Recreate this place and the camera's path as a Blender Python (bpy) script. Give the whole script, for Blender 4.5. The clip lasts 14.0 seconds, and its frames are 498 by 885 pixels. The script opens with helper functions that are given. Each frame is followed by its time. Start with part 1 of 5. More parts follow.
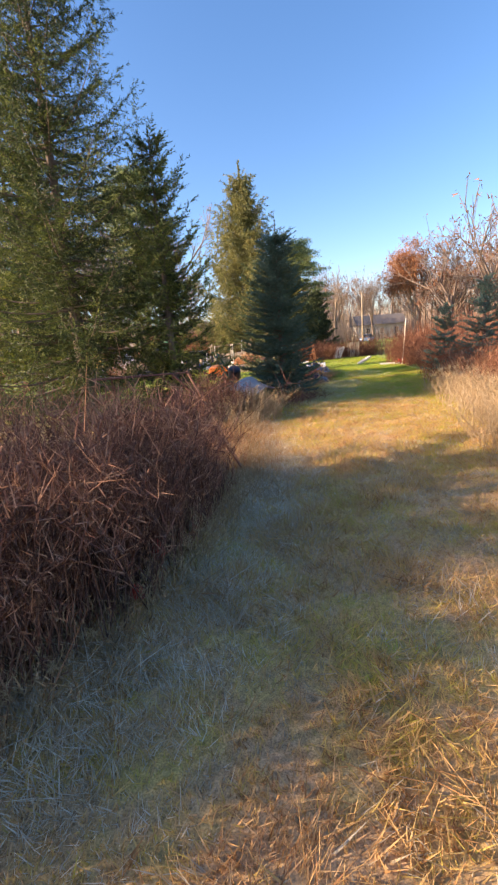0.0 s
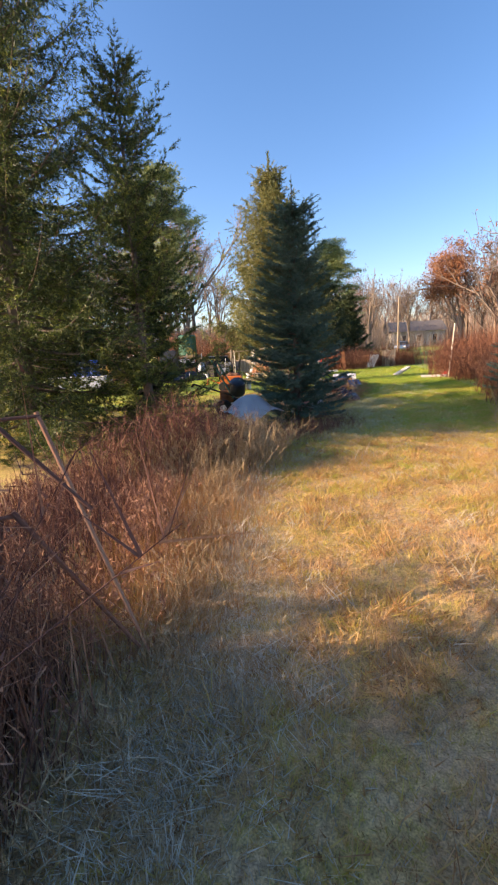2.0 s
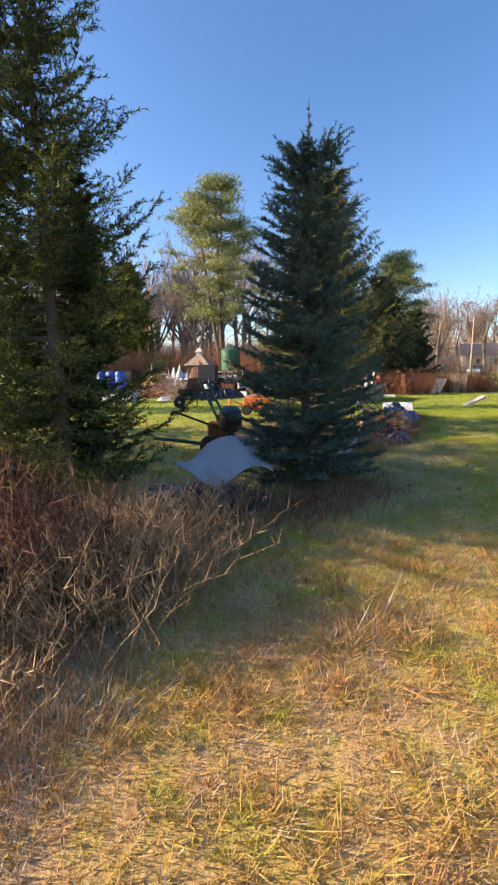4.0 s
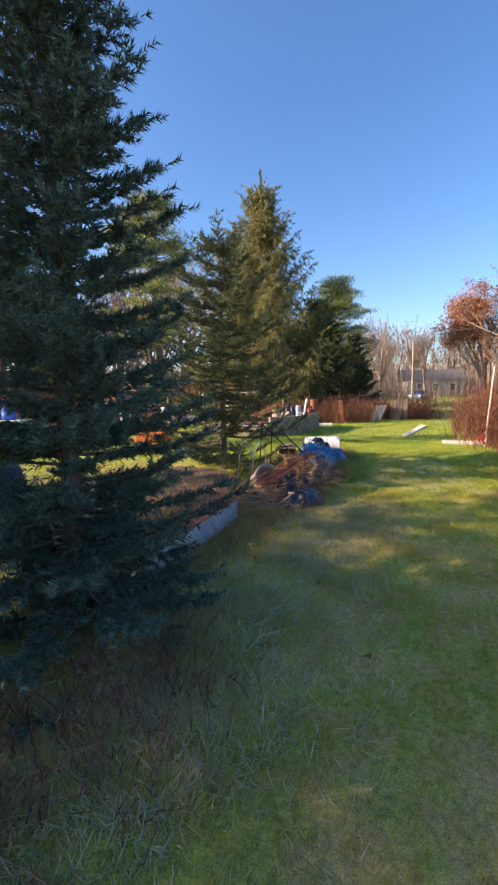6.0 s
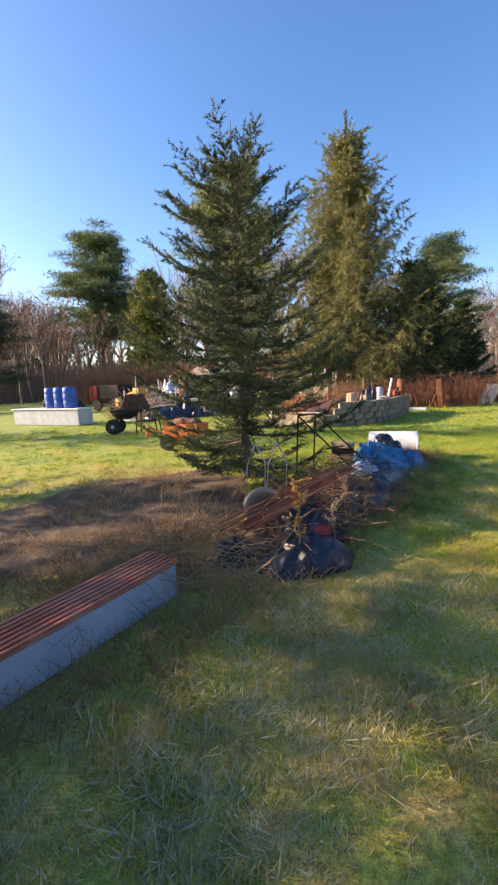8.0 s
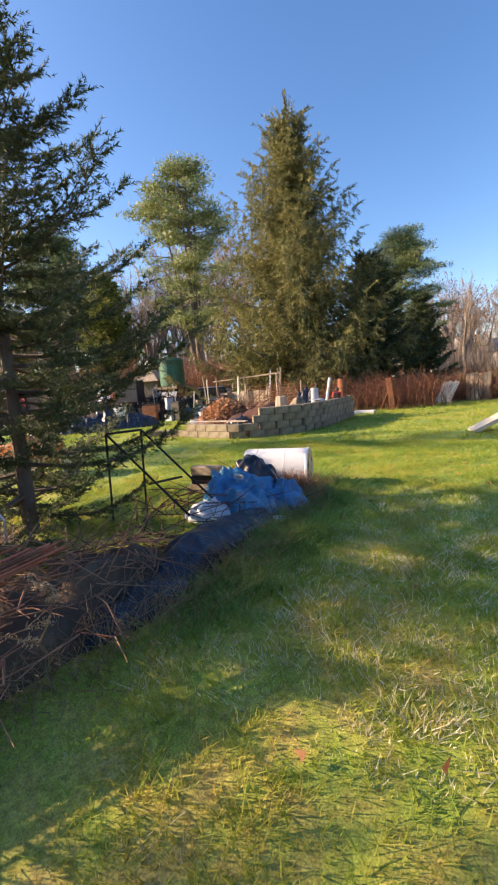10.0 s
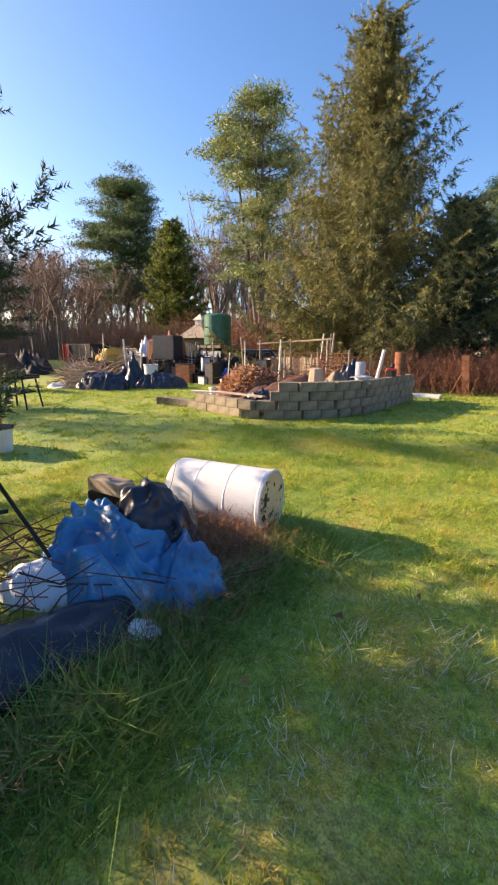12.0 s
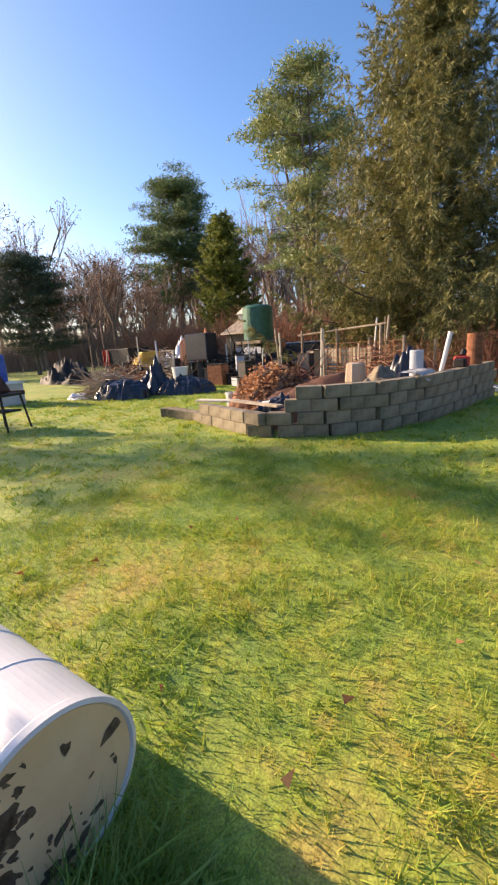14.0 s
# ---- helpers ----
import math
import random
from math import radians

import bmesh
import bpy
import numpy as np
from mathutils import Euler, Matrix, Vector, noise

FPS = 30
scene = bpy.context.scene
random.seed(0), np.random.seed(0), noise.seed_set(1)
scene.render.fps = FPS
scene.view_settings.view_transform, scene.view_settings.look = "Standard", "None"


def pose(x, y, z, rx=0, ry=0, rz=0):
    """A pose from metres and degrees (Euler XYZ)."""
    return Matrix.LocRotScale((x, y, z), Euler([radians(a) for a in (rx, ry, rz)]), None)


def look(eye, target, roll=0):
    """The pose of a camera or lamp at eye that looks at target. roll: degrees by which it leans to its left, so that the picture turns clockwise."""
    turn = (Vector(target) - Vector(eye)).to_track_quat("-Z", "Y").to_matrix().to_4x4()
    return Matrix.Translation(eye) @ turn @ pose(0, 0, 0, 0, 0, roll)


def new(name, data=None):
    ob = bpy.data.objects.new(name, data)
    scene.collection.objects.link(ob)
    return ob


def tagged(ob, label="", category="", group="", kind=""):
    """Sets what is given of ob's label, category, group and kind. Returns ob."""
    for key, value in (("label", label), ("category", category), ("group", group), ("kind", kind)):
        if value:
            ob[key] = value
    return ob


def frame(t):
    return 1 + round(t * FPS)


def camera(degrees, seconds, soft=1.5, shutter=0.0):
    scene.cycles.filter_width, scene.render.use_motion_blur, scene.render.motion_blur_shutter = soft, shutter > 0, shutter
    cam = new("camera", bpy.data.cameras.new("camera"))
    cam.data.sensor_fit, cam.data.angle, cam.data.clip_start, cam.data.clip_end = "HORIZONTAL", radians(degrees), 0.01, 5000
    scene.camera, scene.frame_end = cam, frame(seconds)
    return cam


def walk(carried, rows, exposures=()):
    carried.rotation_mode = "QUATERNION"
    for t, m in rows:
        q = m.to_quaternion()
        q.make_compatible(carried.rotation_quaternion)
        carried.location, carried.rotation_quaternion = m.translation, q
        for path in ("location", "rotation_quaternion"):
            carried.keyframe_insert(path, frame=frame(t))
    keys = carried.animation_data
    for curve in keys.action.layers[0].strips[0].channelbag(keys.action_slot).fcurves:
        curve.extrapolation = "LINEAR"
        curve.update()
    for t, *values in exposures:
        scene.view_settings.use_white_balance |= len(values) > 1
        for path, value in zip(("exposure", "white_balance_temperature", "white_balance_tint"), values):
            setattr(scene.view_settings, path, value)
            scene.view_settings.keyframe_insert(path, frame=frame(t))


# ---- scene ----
cam = camera(61.9, 14.0, soft=2.2)
PATH = [
    (0, (-0.119, -2.32, 1.516), (-0.434, -0.396, 1.067), -4.4),
    (0.5, (-0.134, -1.544, 1.477), (-0.426, 0.362, 0.945), -3.7),
    (1, (-0.046, -0.787, 1.498), (-0.335, 1.125, 0.985), -4.3),
    (1.5, (-0.064, -0.044, 1.521), (-0.435, 1.873, 1.084), -2.7),
    (2, (0.019, 0.739, 1.538), (-0.427, 2.643, 1.119), -3.2),
    (2.5, (0.029, 1.434, 1.526), (-0.58, 3.287, 1.08), -0.7),
    (5, (0.786, 5.978, 1.584), (0.071, 7.83, 1.343), -0.4),
    (5.5, (0.945, 6.752, 1.577), (0.391, 8.663, 1.368), -1.8),
    (6, (0.971, 7.489, 1.59), (0.463, 9.411, 1.37), -1.0),
    (6.5, (1.122, 8.283, 1.65), (0.647, 10.217, 1.462), -1.9),
    (7, (1.131, 8.92, 1.677), (0.407, 10.773, 1.47), -1.2),
    (9.5, (1.985, 12.589, 1.363), (0.99, 14.284, 0.993), -3.3),
    (10, (2.141, 13.301, 1.383), (1.278, 15.085, 1.112), -4.1),
    (10.5, (2.158, 13.916, 1.432), (1.02, 15.54, 1.173), 0.4),
    (11, (2.181, 14.661, 1.463), (1.163, 16.352, 1.136), -1.1),
    (11.5, (2.245, 15.267, 1.446), (1.221, 16.937, 1.039), -2.0),
    (12, (2.11, 15.887, 1.433), (0.993, 17.488, 0.997), 0.4),
    (12.5, (2.053, 16.583, 1.438), (0.938, 18.202, 1.07), -4.0),
    (13, (1.876, 17.135, 1.437), (0.488, 18.504, 0.99), -2.9),
    (13.5, (1.74, 17.77, 1.475), (0.468, 19.247, 1.027), -3.9),
    (14, (1.508, 18.32, 1.423), (0.147, 19.714, 0.97), -3.6),
]
walk(cam, [(t, look(eye, target, roll)) for t, eye, target, roll in PATH], exposures=[(0.0, 1.75, 7050, 23.0), (2.5, 1.6, 7050, 23.0), (5.0, 1.5, 6700, 22.0), (7.2, 1.65, 6700, 22.0), (9.5, 1.55, 6900, 22.5), (11.5, 1.58, 6900, 22.5), (14.0, 1.42, 6900, 22.5)])

# ---- world, sun, exposure ----
SUN_TO = Vector((-0.95, -0.31, 0)).normalized()
SUN_EL = radians(22.5)
world = bpy.data.worlds.new("sky")
scene.world = world
world.use_nodes = True
wn = world.node_tree
wn.nodes.clear()
sky = wn.nodes.new("ShaderNodeTexSky")
sky.sky_type = 'NISHITA'
sky.sun_disc = False
sky.sun_elevation = SUN_EL
sky.sun_rotation = math.atan2(SUN_TO.x, SUN_TO.y)
sky.air_density, sky.dust_density, sky.ozone_density = 1.0, 1.0, 2.6
bgn = wn.nodes.new("ShaderNodeBackground")
bgn.inputs[1].default_value = 0.098
wout = wn.nodes.new("ShaderNodeOutputWorld")
hue = wn.nodes.new("ShaderNodeHueSaturation")
hue.inputs["Saturation"].default_value = 1.22
wn.links.new(sky.outputs[0], hue.inputs["Color"])
wn.links.new(hue.outputs[0], bgn.inputs[0])
wn.links.new(bgn.outputs[0], wout.inputs[0])
sun_data = bpy.data.lights.new("sun", 'SUN')
sun_data.energy, sun_data.angle, sun_data.color = 3.7, radians(0.6), (1.0, 0.81, 0.55)
sun = new("sun", sun_data)
to_sun = Vector((SUN_TO.x * math.cos(SUN_EL), SUN_TO.y * math.cos(SUN_EL), math.sin(SUN_EL)))
sun.matrix_world = look(to_sun * 60, (0, 0, 0))


# ---- materials ----
def surface(name, cols, scale=8.0, rough=0.85, bump=0.3, fine=60.0, metal=0.0, island=0.0, sheen=0.0, stretch=(1, 1, 1), thin=0.0):
    """Two scales of noise over a ramp of base colours; island: how far loose pieces differ; thin: light let through leaves."""
    m = bpy.data.materials.new(name)
    m.use_nodes = True
    nt = m.node_tree
    b = nt.nodes["Principled BSDF"]
    co = nt.nodes.new("ShaderNodeTexCoord")
    mp = nt.nodes.new("ShaderNodeMapping")
    mp.inputs["Scale"].default_value = stretch
    nt.links.new(co.outputs["Object"], mp.inputs["Vector"])
    n1, n2 = nt.nodes.new("ShaderNodeTexNoise"), nt.nodes.new("ShaderNodeTexNoise")
    n1.inputs["Scale"].default_value, n1.inputs["Detail"].default_value = scale, 5
    n2.inputs["Scale"].default_value, n2.inputs["Detail"].default_value = fine, 3
    nt.links.new(mp.outputs[0], n1.inputs["Vector"])
    nt.links.new(mp.outputs[0], n2.inputs["Vector"])
    mix = nt.nodes.new("ShaderNodeMath")
    mix.operation = 'MULTIPLY_ADD'
    mix.inputs[1].default_value = 0.35
    nt.links.new(n2.outputs["Fac"], mix.inputs[0])
    sc = nt.nodes.new("ShaderNodeMath")
    sc.operation = 'MULTIPLY_ADD'
    sc.inputs[1].default_value, sc.inputs[2].default_value = 1.5, -0.42
    nt.links.new(n1.outputs["Fac"], sc.inputs[0])
    nt.links.new(sc.outputs[0], mix.inputs[2])
    last = mix.outputs[0]
    if island:
        geo = nt.nodes.new("ShaderNodeNewGeometry")
        obi = nt.nodes.new("ShaderNodeObjectInfo")
        for s in (geo.outputs["Random Per Island"], obi.outputs["Random"]):
            a = nt.nodes.new("ShaderNodeMath")
            a.operation = 'MULTIPLY_ADD'
            a.inputs[1].default_value = island
            nt.links.new(s, a.inputs[0])
            nt.links.new(last, a.inputs[2])
            off = nt.nodes.new("ShaderNodeMath")
            off.operation = 'SUBTRACT'
            off.inputs[1].default_value = island / 2
            nt.links.new(a.outputs[0], off.inputs[0])
            last = off.outputs[0]
    ramp = nt.nodes.new("ShaderNodeValToRGB")
    el = ramp.color_ramp.elements
    while len(el) < len(cols):
        el.new(0.5)
    for i, c in enumerate(cols):
        el[i].position = 0.15 + 0.75 * i / max(1, len(cols) - 1)
        el[i].color = (*c, 1)
    nt.links.new(last, ramp.inputs[0])
    nt.links.new(ramp.outputs[0], b.inputs["Base Color"])
    b.inputs["Roughness"].default_value, b.inputs["Metallic"].default_value = rough, metal
    if bump:
        bp = nt.nodes.new("ShaderNodeBump")
        bp.inputs["Strength"].default_value, bp.inputs["Distance"].default_value = bump, 0.02
        nt.links.new(mix.outputs[0], bp.inputs["Height"])
        nt.links.new(bp.outputs[0], b.inputs["Normal"])
    if thin:
        tr = nt.nodes.new("ShaderNodeBsdfTranslucent")
        nt.links.new(ramp.outputs[0], tr.inputs[0])
        ms = nt.nodes.new("ShaderNodeMixShader")
        ms.inputs[0].default_value = thin
        nt.links.new(b.outputs[0], ms.inputs[1])
        nt.links.new(tr.outputs[0], ms.inputs[2])
        nt.links.new(ms.outputs[0], nt.nodes["Material Output"].inputs[0])
    return m


def meadow(name, soil, thin=0.0):
    """Lawn: dry straw towards the start of the walk, greener towards its end, in drifts and patches."""
    m = surface(name, [(0.5, 0.5, 0.5)] * 2, thin=0)
    nt = m.node_tree
    b = nt.nodes["Principled BSDF"]
    geo = nt.nodes.new("ShaderNodeNewGeometry")
    sep = nt.nodes.new("ShaderNodeSeparateXYZ")
    nt.links.new(geo.outputs["Position"], sep.inputs[0])
    mr = nt.nodes.new("ShaderNodeMapRange")
    mr.inputs["From Min"].default_value, mr.inputs["From Max"].default_value = 2.5, 18.0
    mr.inputs["To Min"].default_value, mr.inputs["To Max"].default_value = -0.15, 0.42
    nt.links.new(sep.outputs["Y"], mr.inputs["Value"])
    n = nt.nodes.new("ShaderNodeTexNoise")
    n.inputs["Scale"].default_value, n.inputs["Detail"].default_value = 0.9, 6
    nt.links.new(geo.outputs["Position"], n.inputs["Vector"])
    add = nt.nodes.new("ShaderNodeMath")
    add.operation = 'MULTIPLY_ADD'
    add.inputs[1].default_value = 0.9
    nt.links.new(n.outputs["Fac"], add.inputs[0])
    nt.links.new(mr.outputs[0], add.inputs[2])
    n5 = nt.nodes.new("ShaderNodeTexNoise")
    n5.inputs["Scale"].default_value, n5.inputs["Detail"].default_value = 5.5, 3
    nt.links.new(geo.outputs["Position"], n5.inputs["Vector"])
    patch = nt.nodes.new("ShaderNodeMath")
    patch.operation = 'MULTIPLY_ADD'
    patch.inputs[1].default_value = 0.75
    nt.links.new(n5.outputs["Fac"], patch.inputs[0])
    nt.links.new(add.outputs[0], patch.inputs[2])
    back = nt.nodes.new("ShaderNodeMath")
    back.operation = 'SUBTRACT'
    back.inputs[1].default_value = 0.375
    nt.links.new(patch.outputs[0], back.inputs[0])
    last = back.outputs[0]
    isl = nt.nodes.new("ShaderNodeMath")
    isl.operation = 'MULTIPLY_ADD'
    isl.inputs[1].default_value = 0.0 if soil else 0.42
    nt.links.new(geo.outputs["Random Per Island"], isl.inputs[0])
    nt.links.new(last, isl.inputs[2])
    off = nt.nodes.new("ShaderNodeMath")
    off.operation = 'SUBTRACT'
    off.inputs[1].default_value = 0.16 if soil else 0.32
    nt.links.new(isl.outputs[0], off.inputs[0])
    ramp = nt.nodes.new("ShaderNodeValToRGB")
    el = ramp.color_ramp.elements
    while len(el) < 5:
        el.new(0.5)
    cs = GRASS
    for e, (p, c) in zip(el, cs):
        e.position, e.color = p, (*[v * (0.95 if soil else 1.0) for v in c], 1)
    nt.links.new(off.outputs[0], ramp.inputs[0])
    last = ramp.outputs[0]
    if soil:
        for sc, lo in ((26.0, 0.68), (120.0, 0.55)):
            fn = nt.nodes.new("ShaderNodeTexNoise")
            fn.inputs["Scale"].default_value, fn.inputs["Detail"].default_value = sc, 4
            nt.links.new(geo.outputs["Position"], fn.inputs["Vector"])
            fr = nt.nodes.new("ShaderNodeMapRange")
            fr.inputs["From Min"].default_value, fr.inputs["From Max"].default_value = 0.35, 0.62
            fr.inputs["To Min"].default_value, fr.inputs["To Max"].default_value = lo, 1.1
            nt.links.new(fn.outputs["Fac"], fr.inputs["Value"])
            mx = nt.nodes.new("ShaderNodeVectorMath")
            mx.operation = 'MULTIPLY'
            nt.links.new(last, mx.inputs[0])
            nt.links.new(fr.outputs[0], mx.inputs[1])
            last = mx.outputs[0]
    nt.links.new(last, b.inputs["Base Color"])
    b.inputs["Roughness"].default_value = 0.75
    if thin:
        tr = nt.nodes.new("ShaderNodeBsdfTranslucent")
        nt.links.new(ramp.outputs[0], tr.inputs[0])
        ms = nt.nodes.new("ShaderNodeMixShader")
        ms.inputs[0].default_value = thin
        nt.links.new(b.outputs[0], ms.inputs[1])
        nt.links.new(tr.outputs[0], ms.inputs[2])
        nt.links.new(ms.outputs[0], nt.nodes["Material Output"].inputs[0])
    return m


GRASS = [(0.05, (0.6, 0.39, 0.2)), (0.26, (0.62, 0.43, 0.15)), (0.46, (0.52, 0.44, 0.09)), (0.68, (0.38, 0.45, 0.055)), (0.95, (0.2, 0.33, 0.05))]
M_SOIL = meadow("lawn_soil", True)
M_GRASS = meadow("grass_blades", False, 0.4)
M_BARK = surface("spruce_bark", [(0.09, 0.065, 0.05), (0.2, 0.16, 0.13)], 6, 0.95, 0.9, 40, stretch=(1, 1, 0.3))
M_GREYBARK = surface("grey_bark", [(0.17, 0.125, 0.1), (0.37, 0.285, 0.225)], 5, 0.95, 0.6, 40, stretch=(1, 1, 0.3), island=0.4)
M_SPRUCE = surface("spruce_needles", [(0.022, 0.042, 0.012), (0.11, 0.15, 0.03), (0.36, 0.38, 0.08)], 1.6, 0.55, 0, island=0.7, thin=0.3)
M_DARKSPRUCE = surface("dark_spruce_needles", [(0.018, 0.038, 0.018), (0.055, 0.085, 0.035), (0.12, 0.15, 0.055)], 1.6, 0.6, 0, island=0.7, thin=0.15)
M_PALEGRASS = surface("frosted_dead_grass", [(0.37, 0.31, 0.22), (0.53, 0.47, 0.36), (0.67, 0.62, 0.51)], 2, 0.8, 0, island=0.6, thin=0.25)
# frost made paler and warmer so that shaded ground comes out brighter
M_FROSTLIFT = surface("frosted_grass", [(0.44, 0.4, 0.22), (0.66, 0.61, 0.4), (0.82, 0.78, 0.58)], 2, 0.8, 0, island=0.6, thin=0.35)
M_LUSH = surface("lush_grass", [(0.08, 0.18, 0.03), (0.17, 0.3, 0.05), (0.3, 0.42, 0.1)], 2, 0.6, 0, island=0.6, thin=0.3)
M_DEADBROWN = surface("brown_dead_grass", [(0.2, 0.125, 0.085), (0.38, 0.26, 0.17), (0.56, 0.42, 0.29)], 2, 0.85, 0, island=0.7, thin=0.2)
M_GOLDSTRAW = surface("golden_straw", [(0.34, 0.17, 0.07), (0.52, 0.3, 0.12), (0.64, 0.44, 0.2)], 1.2, 0.85, 0, island=0.7, thin=0.3)
M_BLUE = surface("blue_spruce_needles", [(0.055, 0.11, 0.08), (0.11, 0.19, 0.14), (0.19, 0.28, 0.2)], 1.6, 0.6, 0, island=0.7, thin=0.22)
M_OLIVE = surface("old_spruce_needles", [(0.045, 0.06, 0.02), (0.15, 0.16, 0.05), (0.31, 0.28, 0.09)], 0.7, 0.65, 0, island=0.6, thin=0.2)
M_PINE = surface("pine_needles", [(0.07, 0.12, 0.045), (0.18, 0.24, 0.08), (0.34, 0.36, 0.14)], 0.5, 0.65, 0, island=0.6, thin=0.25)
M_RUSSET = surface("russet_leaves", [(0.25, 0.1, 0.05), (0.44, 0.2, 0.09), (0.56, 0.32, 0.16)], 0.8, 0.8, 0, island=0.7, thin=0.3)
M_WEED = surface("dead_weed", [(0.1, 0.045, 0.035), (0.22, 0.1, 0.065), (0.42, 0.23, 0.14)], 1.2, 0.9, 0, island=0.8, thin=0.1)
M_STRAW = surface("straw", [(0.26, 0.17, 0.09), (0.42, 0.29, 0.15), (0.55, 0.42, 0.26)], 1.2, 0.85, 0, island=0.7, thin=0.25)
M_REDWEED = surface("red_brown_thicket", [(0.13, 0.05, 0.03), (0.26, 0.11, 0.06), (0.4, 0.2, 0.11)], 0.8, 0.9, 0, island=0.8, thin=0.15)
M_CONC = surface("concrete_block", [(0.13, 0.105, 0.07), (0.25, 0.205, 0.14), (0.37, 0.31, 0.22)], 5, 0.95, 0.6, 70, island=0.25)
M_WHITE = surface("white_plastic", [(0.66, 0.67, 0.68), (0.8, 0.8, 0.79)], 4, 0.42, 0.05, 60)
# cream of the drum end, with the lawn's warm bounced light mixed in
M_BOUNCECREAM = surface("bounce_warmed_end", [(0.76, 0.53, 0.28), (0.86, 0.66, 0.4)], 6, 0.5, 0.08, 60)
M_DIRT = surface("dirt_smear", [(0.07, 0.05, 0.03), (0.2, 0.14, 0.085)], 30, 0.95, 0.4)
M_BLUETARP = surface("blue_tarp", [(0.01, 0.07, 0.18), (0.015, 0.17, 0.36), (0.03, 0.24, 0.44), (0.36, 0.46, 0.52)], 3.4, 0.4, 0.35, 45)
M_BLACK = surface("black_plastic", [(0.012, 0.014, 0.022), (0.028, 0.032, 0.048)], 6, 0.32, 0.3, 40)
M_GREYTARP = surface("pale_tarp", [(0.66, 0.68, 0.74), (0.84, 0.85, 0.88)], 3, 0.5, 0.2, 30)
M_SACK = surface("woven_sack", [(0.22, 0.18, 0.13), (0.42, 0.36, 0.27)], 5, 0.9, 0.4, 90)
M_RUST = surface("rusty_metal", [(0.13, 0.05, 0.025), (0.28, 0.11, 0.05), (0.36, 0.17, 0.09)], 9, 0.85, 0.4, 80, metal=0.2)
M_DARKRUST = surface("dark_rust", [(0.04, 0.022, 0.015), (0.1, 0.05, 0.03), (0.17, 0.09, 0.06)], 9, 0.85, 0.4, 80, metal=0.2)
M_REDROOF = surface("rust_red_panel", [(0.38, 0.1, 0.05), (0.52, 0.17, 0.09), (0.6, 0.26, 0.16)], 5, 0.6, 0.2, 60)
M_PALESIDE = surface("pale_metal_side", [(0.34, 0.37, 0.43), (0.5, 0.53, 0.58)], 4, 0.55, 0.2, 50)
M_ORANGE = surface("orange_paint", [(0.5, 0.11, 0.02), (0.68, 0.2, 0.04)], 7, 0.55, 0.15, 60)
M_GREEN = surface("green_paint", [(0.02, 0.1, 0.06), (0.045, 0.17, 0.1)], 5, 0.45, 0.1, 60)
M_WOOD = surface("weathered_wood", [(0.2, 0.15, 0.1), (0.36, 0.28, 0.2), (0.48, 0.4, 0.3)], 4, 0.9, 0.4, 60, stretch=(1, 1, 0.2), island=0.4)
M_PALEWOOD = surface("pale_boards", [(0.6, 0.52, 0.4), (0.78, 0.72, 0.6)], 4, 0.8, 0.2, 50)
M_IRON = surface("dark_iron", [(0.015, 0.013, 0.012), (0.05, 0.045, 0.04)], 9, 0.7, 0.3, 70, metal=0.4)
M_RUBBER = surface("rubber", [(0.015, 0.015, 0.016), (0.035, 0.035, 0.036)], 9, 0.85, 0.2)
M_STEEL = surface("galvanised_steel", [(0.4, 0.42, 0.44), (0.6, 0.61, 0.62)], 9, 0.45, 0.1, metal=0.7)
M_BLUE_P = surface("blue_plastic", [(0.02, 0.07, 0.36), (0.04, 0.14, 0.5)], 5, 0.5, 0.1)
M_RED = surface("red_paint", [(0.4, 0.03, 0.02), (0.55, 0.06, 0.04)], 8, 0.55, 0.15)
M_YELLOW = surface("yellow_paint", [(0.42, 0.25, 0.03), (0.6, 0.38, 0.06)], 7, 0.6, 0.2)
M_GOLD = surface("goldenrod_seed", [(0.5, 0.25, 0.03), (0.7, 0.42, 0.08)], 9, 0.85, 0.2, island=0.5)
M_LEAFLITTER = surface("dead_leaves", [(0.12, 0.05, 0.03), (0.27, 0.12, 0.06), (0.4, 0.22, 0.12)], 6, 0.9, 0.2, island=0.8, thin=0.1)
M_CAR = surface("blue_car_paint", [(0.12, 0.22, 0.42), (0.16, 0.28, 0.5)], 3, 0.3, 0.0)
M_GLASS = surface("dark_glass", [(0.02, 0.025, 0.03), (0.04, 0.045, 0.05)], 3, 0.1, 0.0)
M_SIDING = surface("house_siding", [(0.5, 0.47, 0.42), (0.66, 0.63, 0.58)], 2, 0.8, 0.1)
M_ROOF = surface("roof_shingle", [(0.1, 0.09, 0.085), (0.2, 0.18, 0.17)], 8, 0.9, 0.4)


# ---- building helpers ----
def thing(name, loc, label, category, group="", kind="", rz=0):
    ob = new(name)
    ob.matrix_basis = pose(*loc, 0, 0, rz)
    ob.empty_display_size = 0.2
    return tagged(ob, label, category, group, kind)


def part(name, bm, material, parent, label="", smooth=False):
    me = bpy.data.meshes.new(name)
    bm.to_mesh(me)
    bm.free()
    me.materials.append(material)
    if smooth:
        me.polygons.foreach_set("use_smooth", [True] * len(me.polygons))
    ob = new(name, me)
    if parent:
        ob.parent = parent
    return tagged(ob, label)


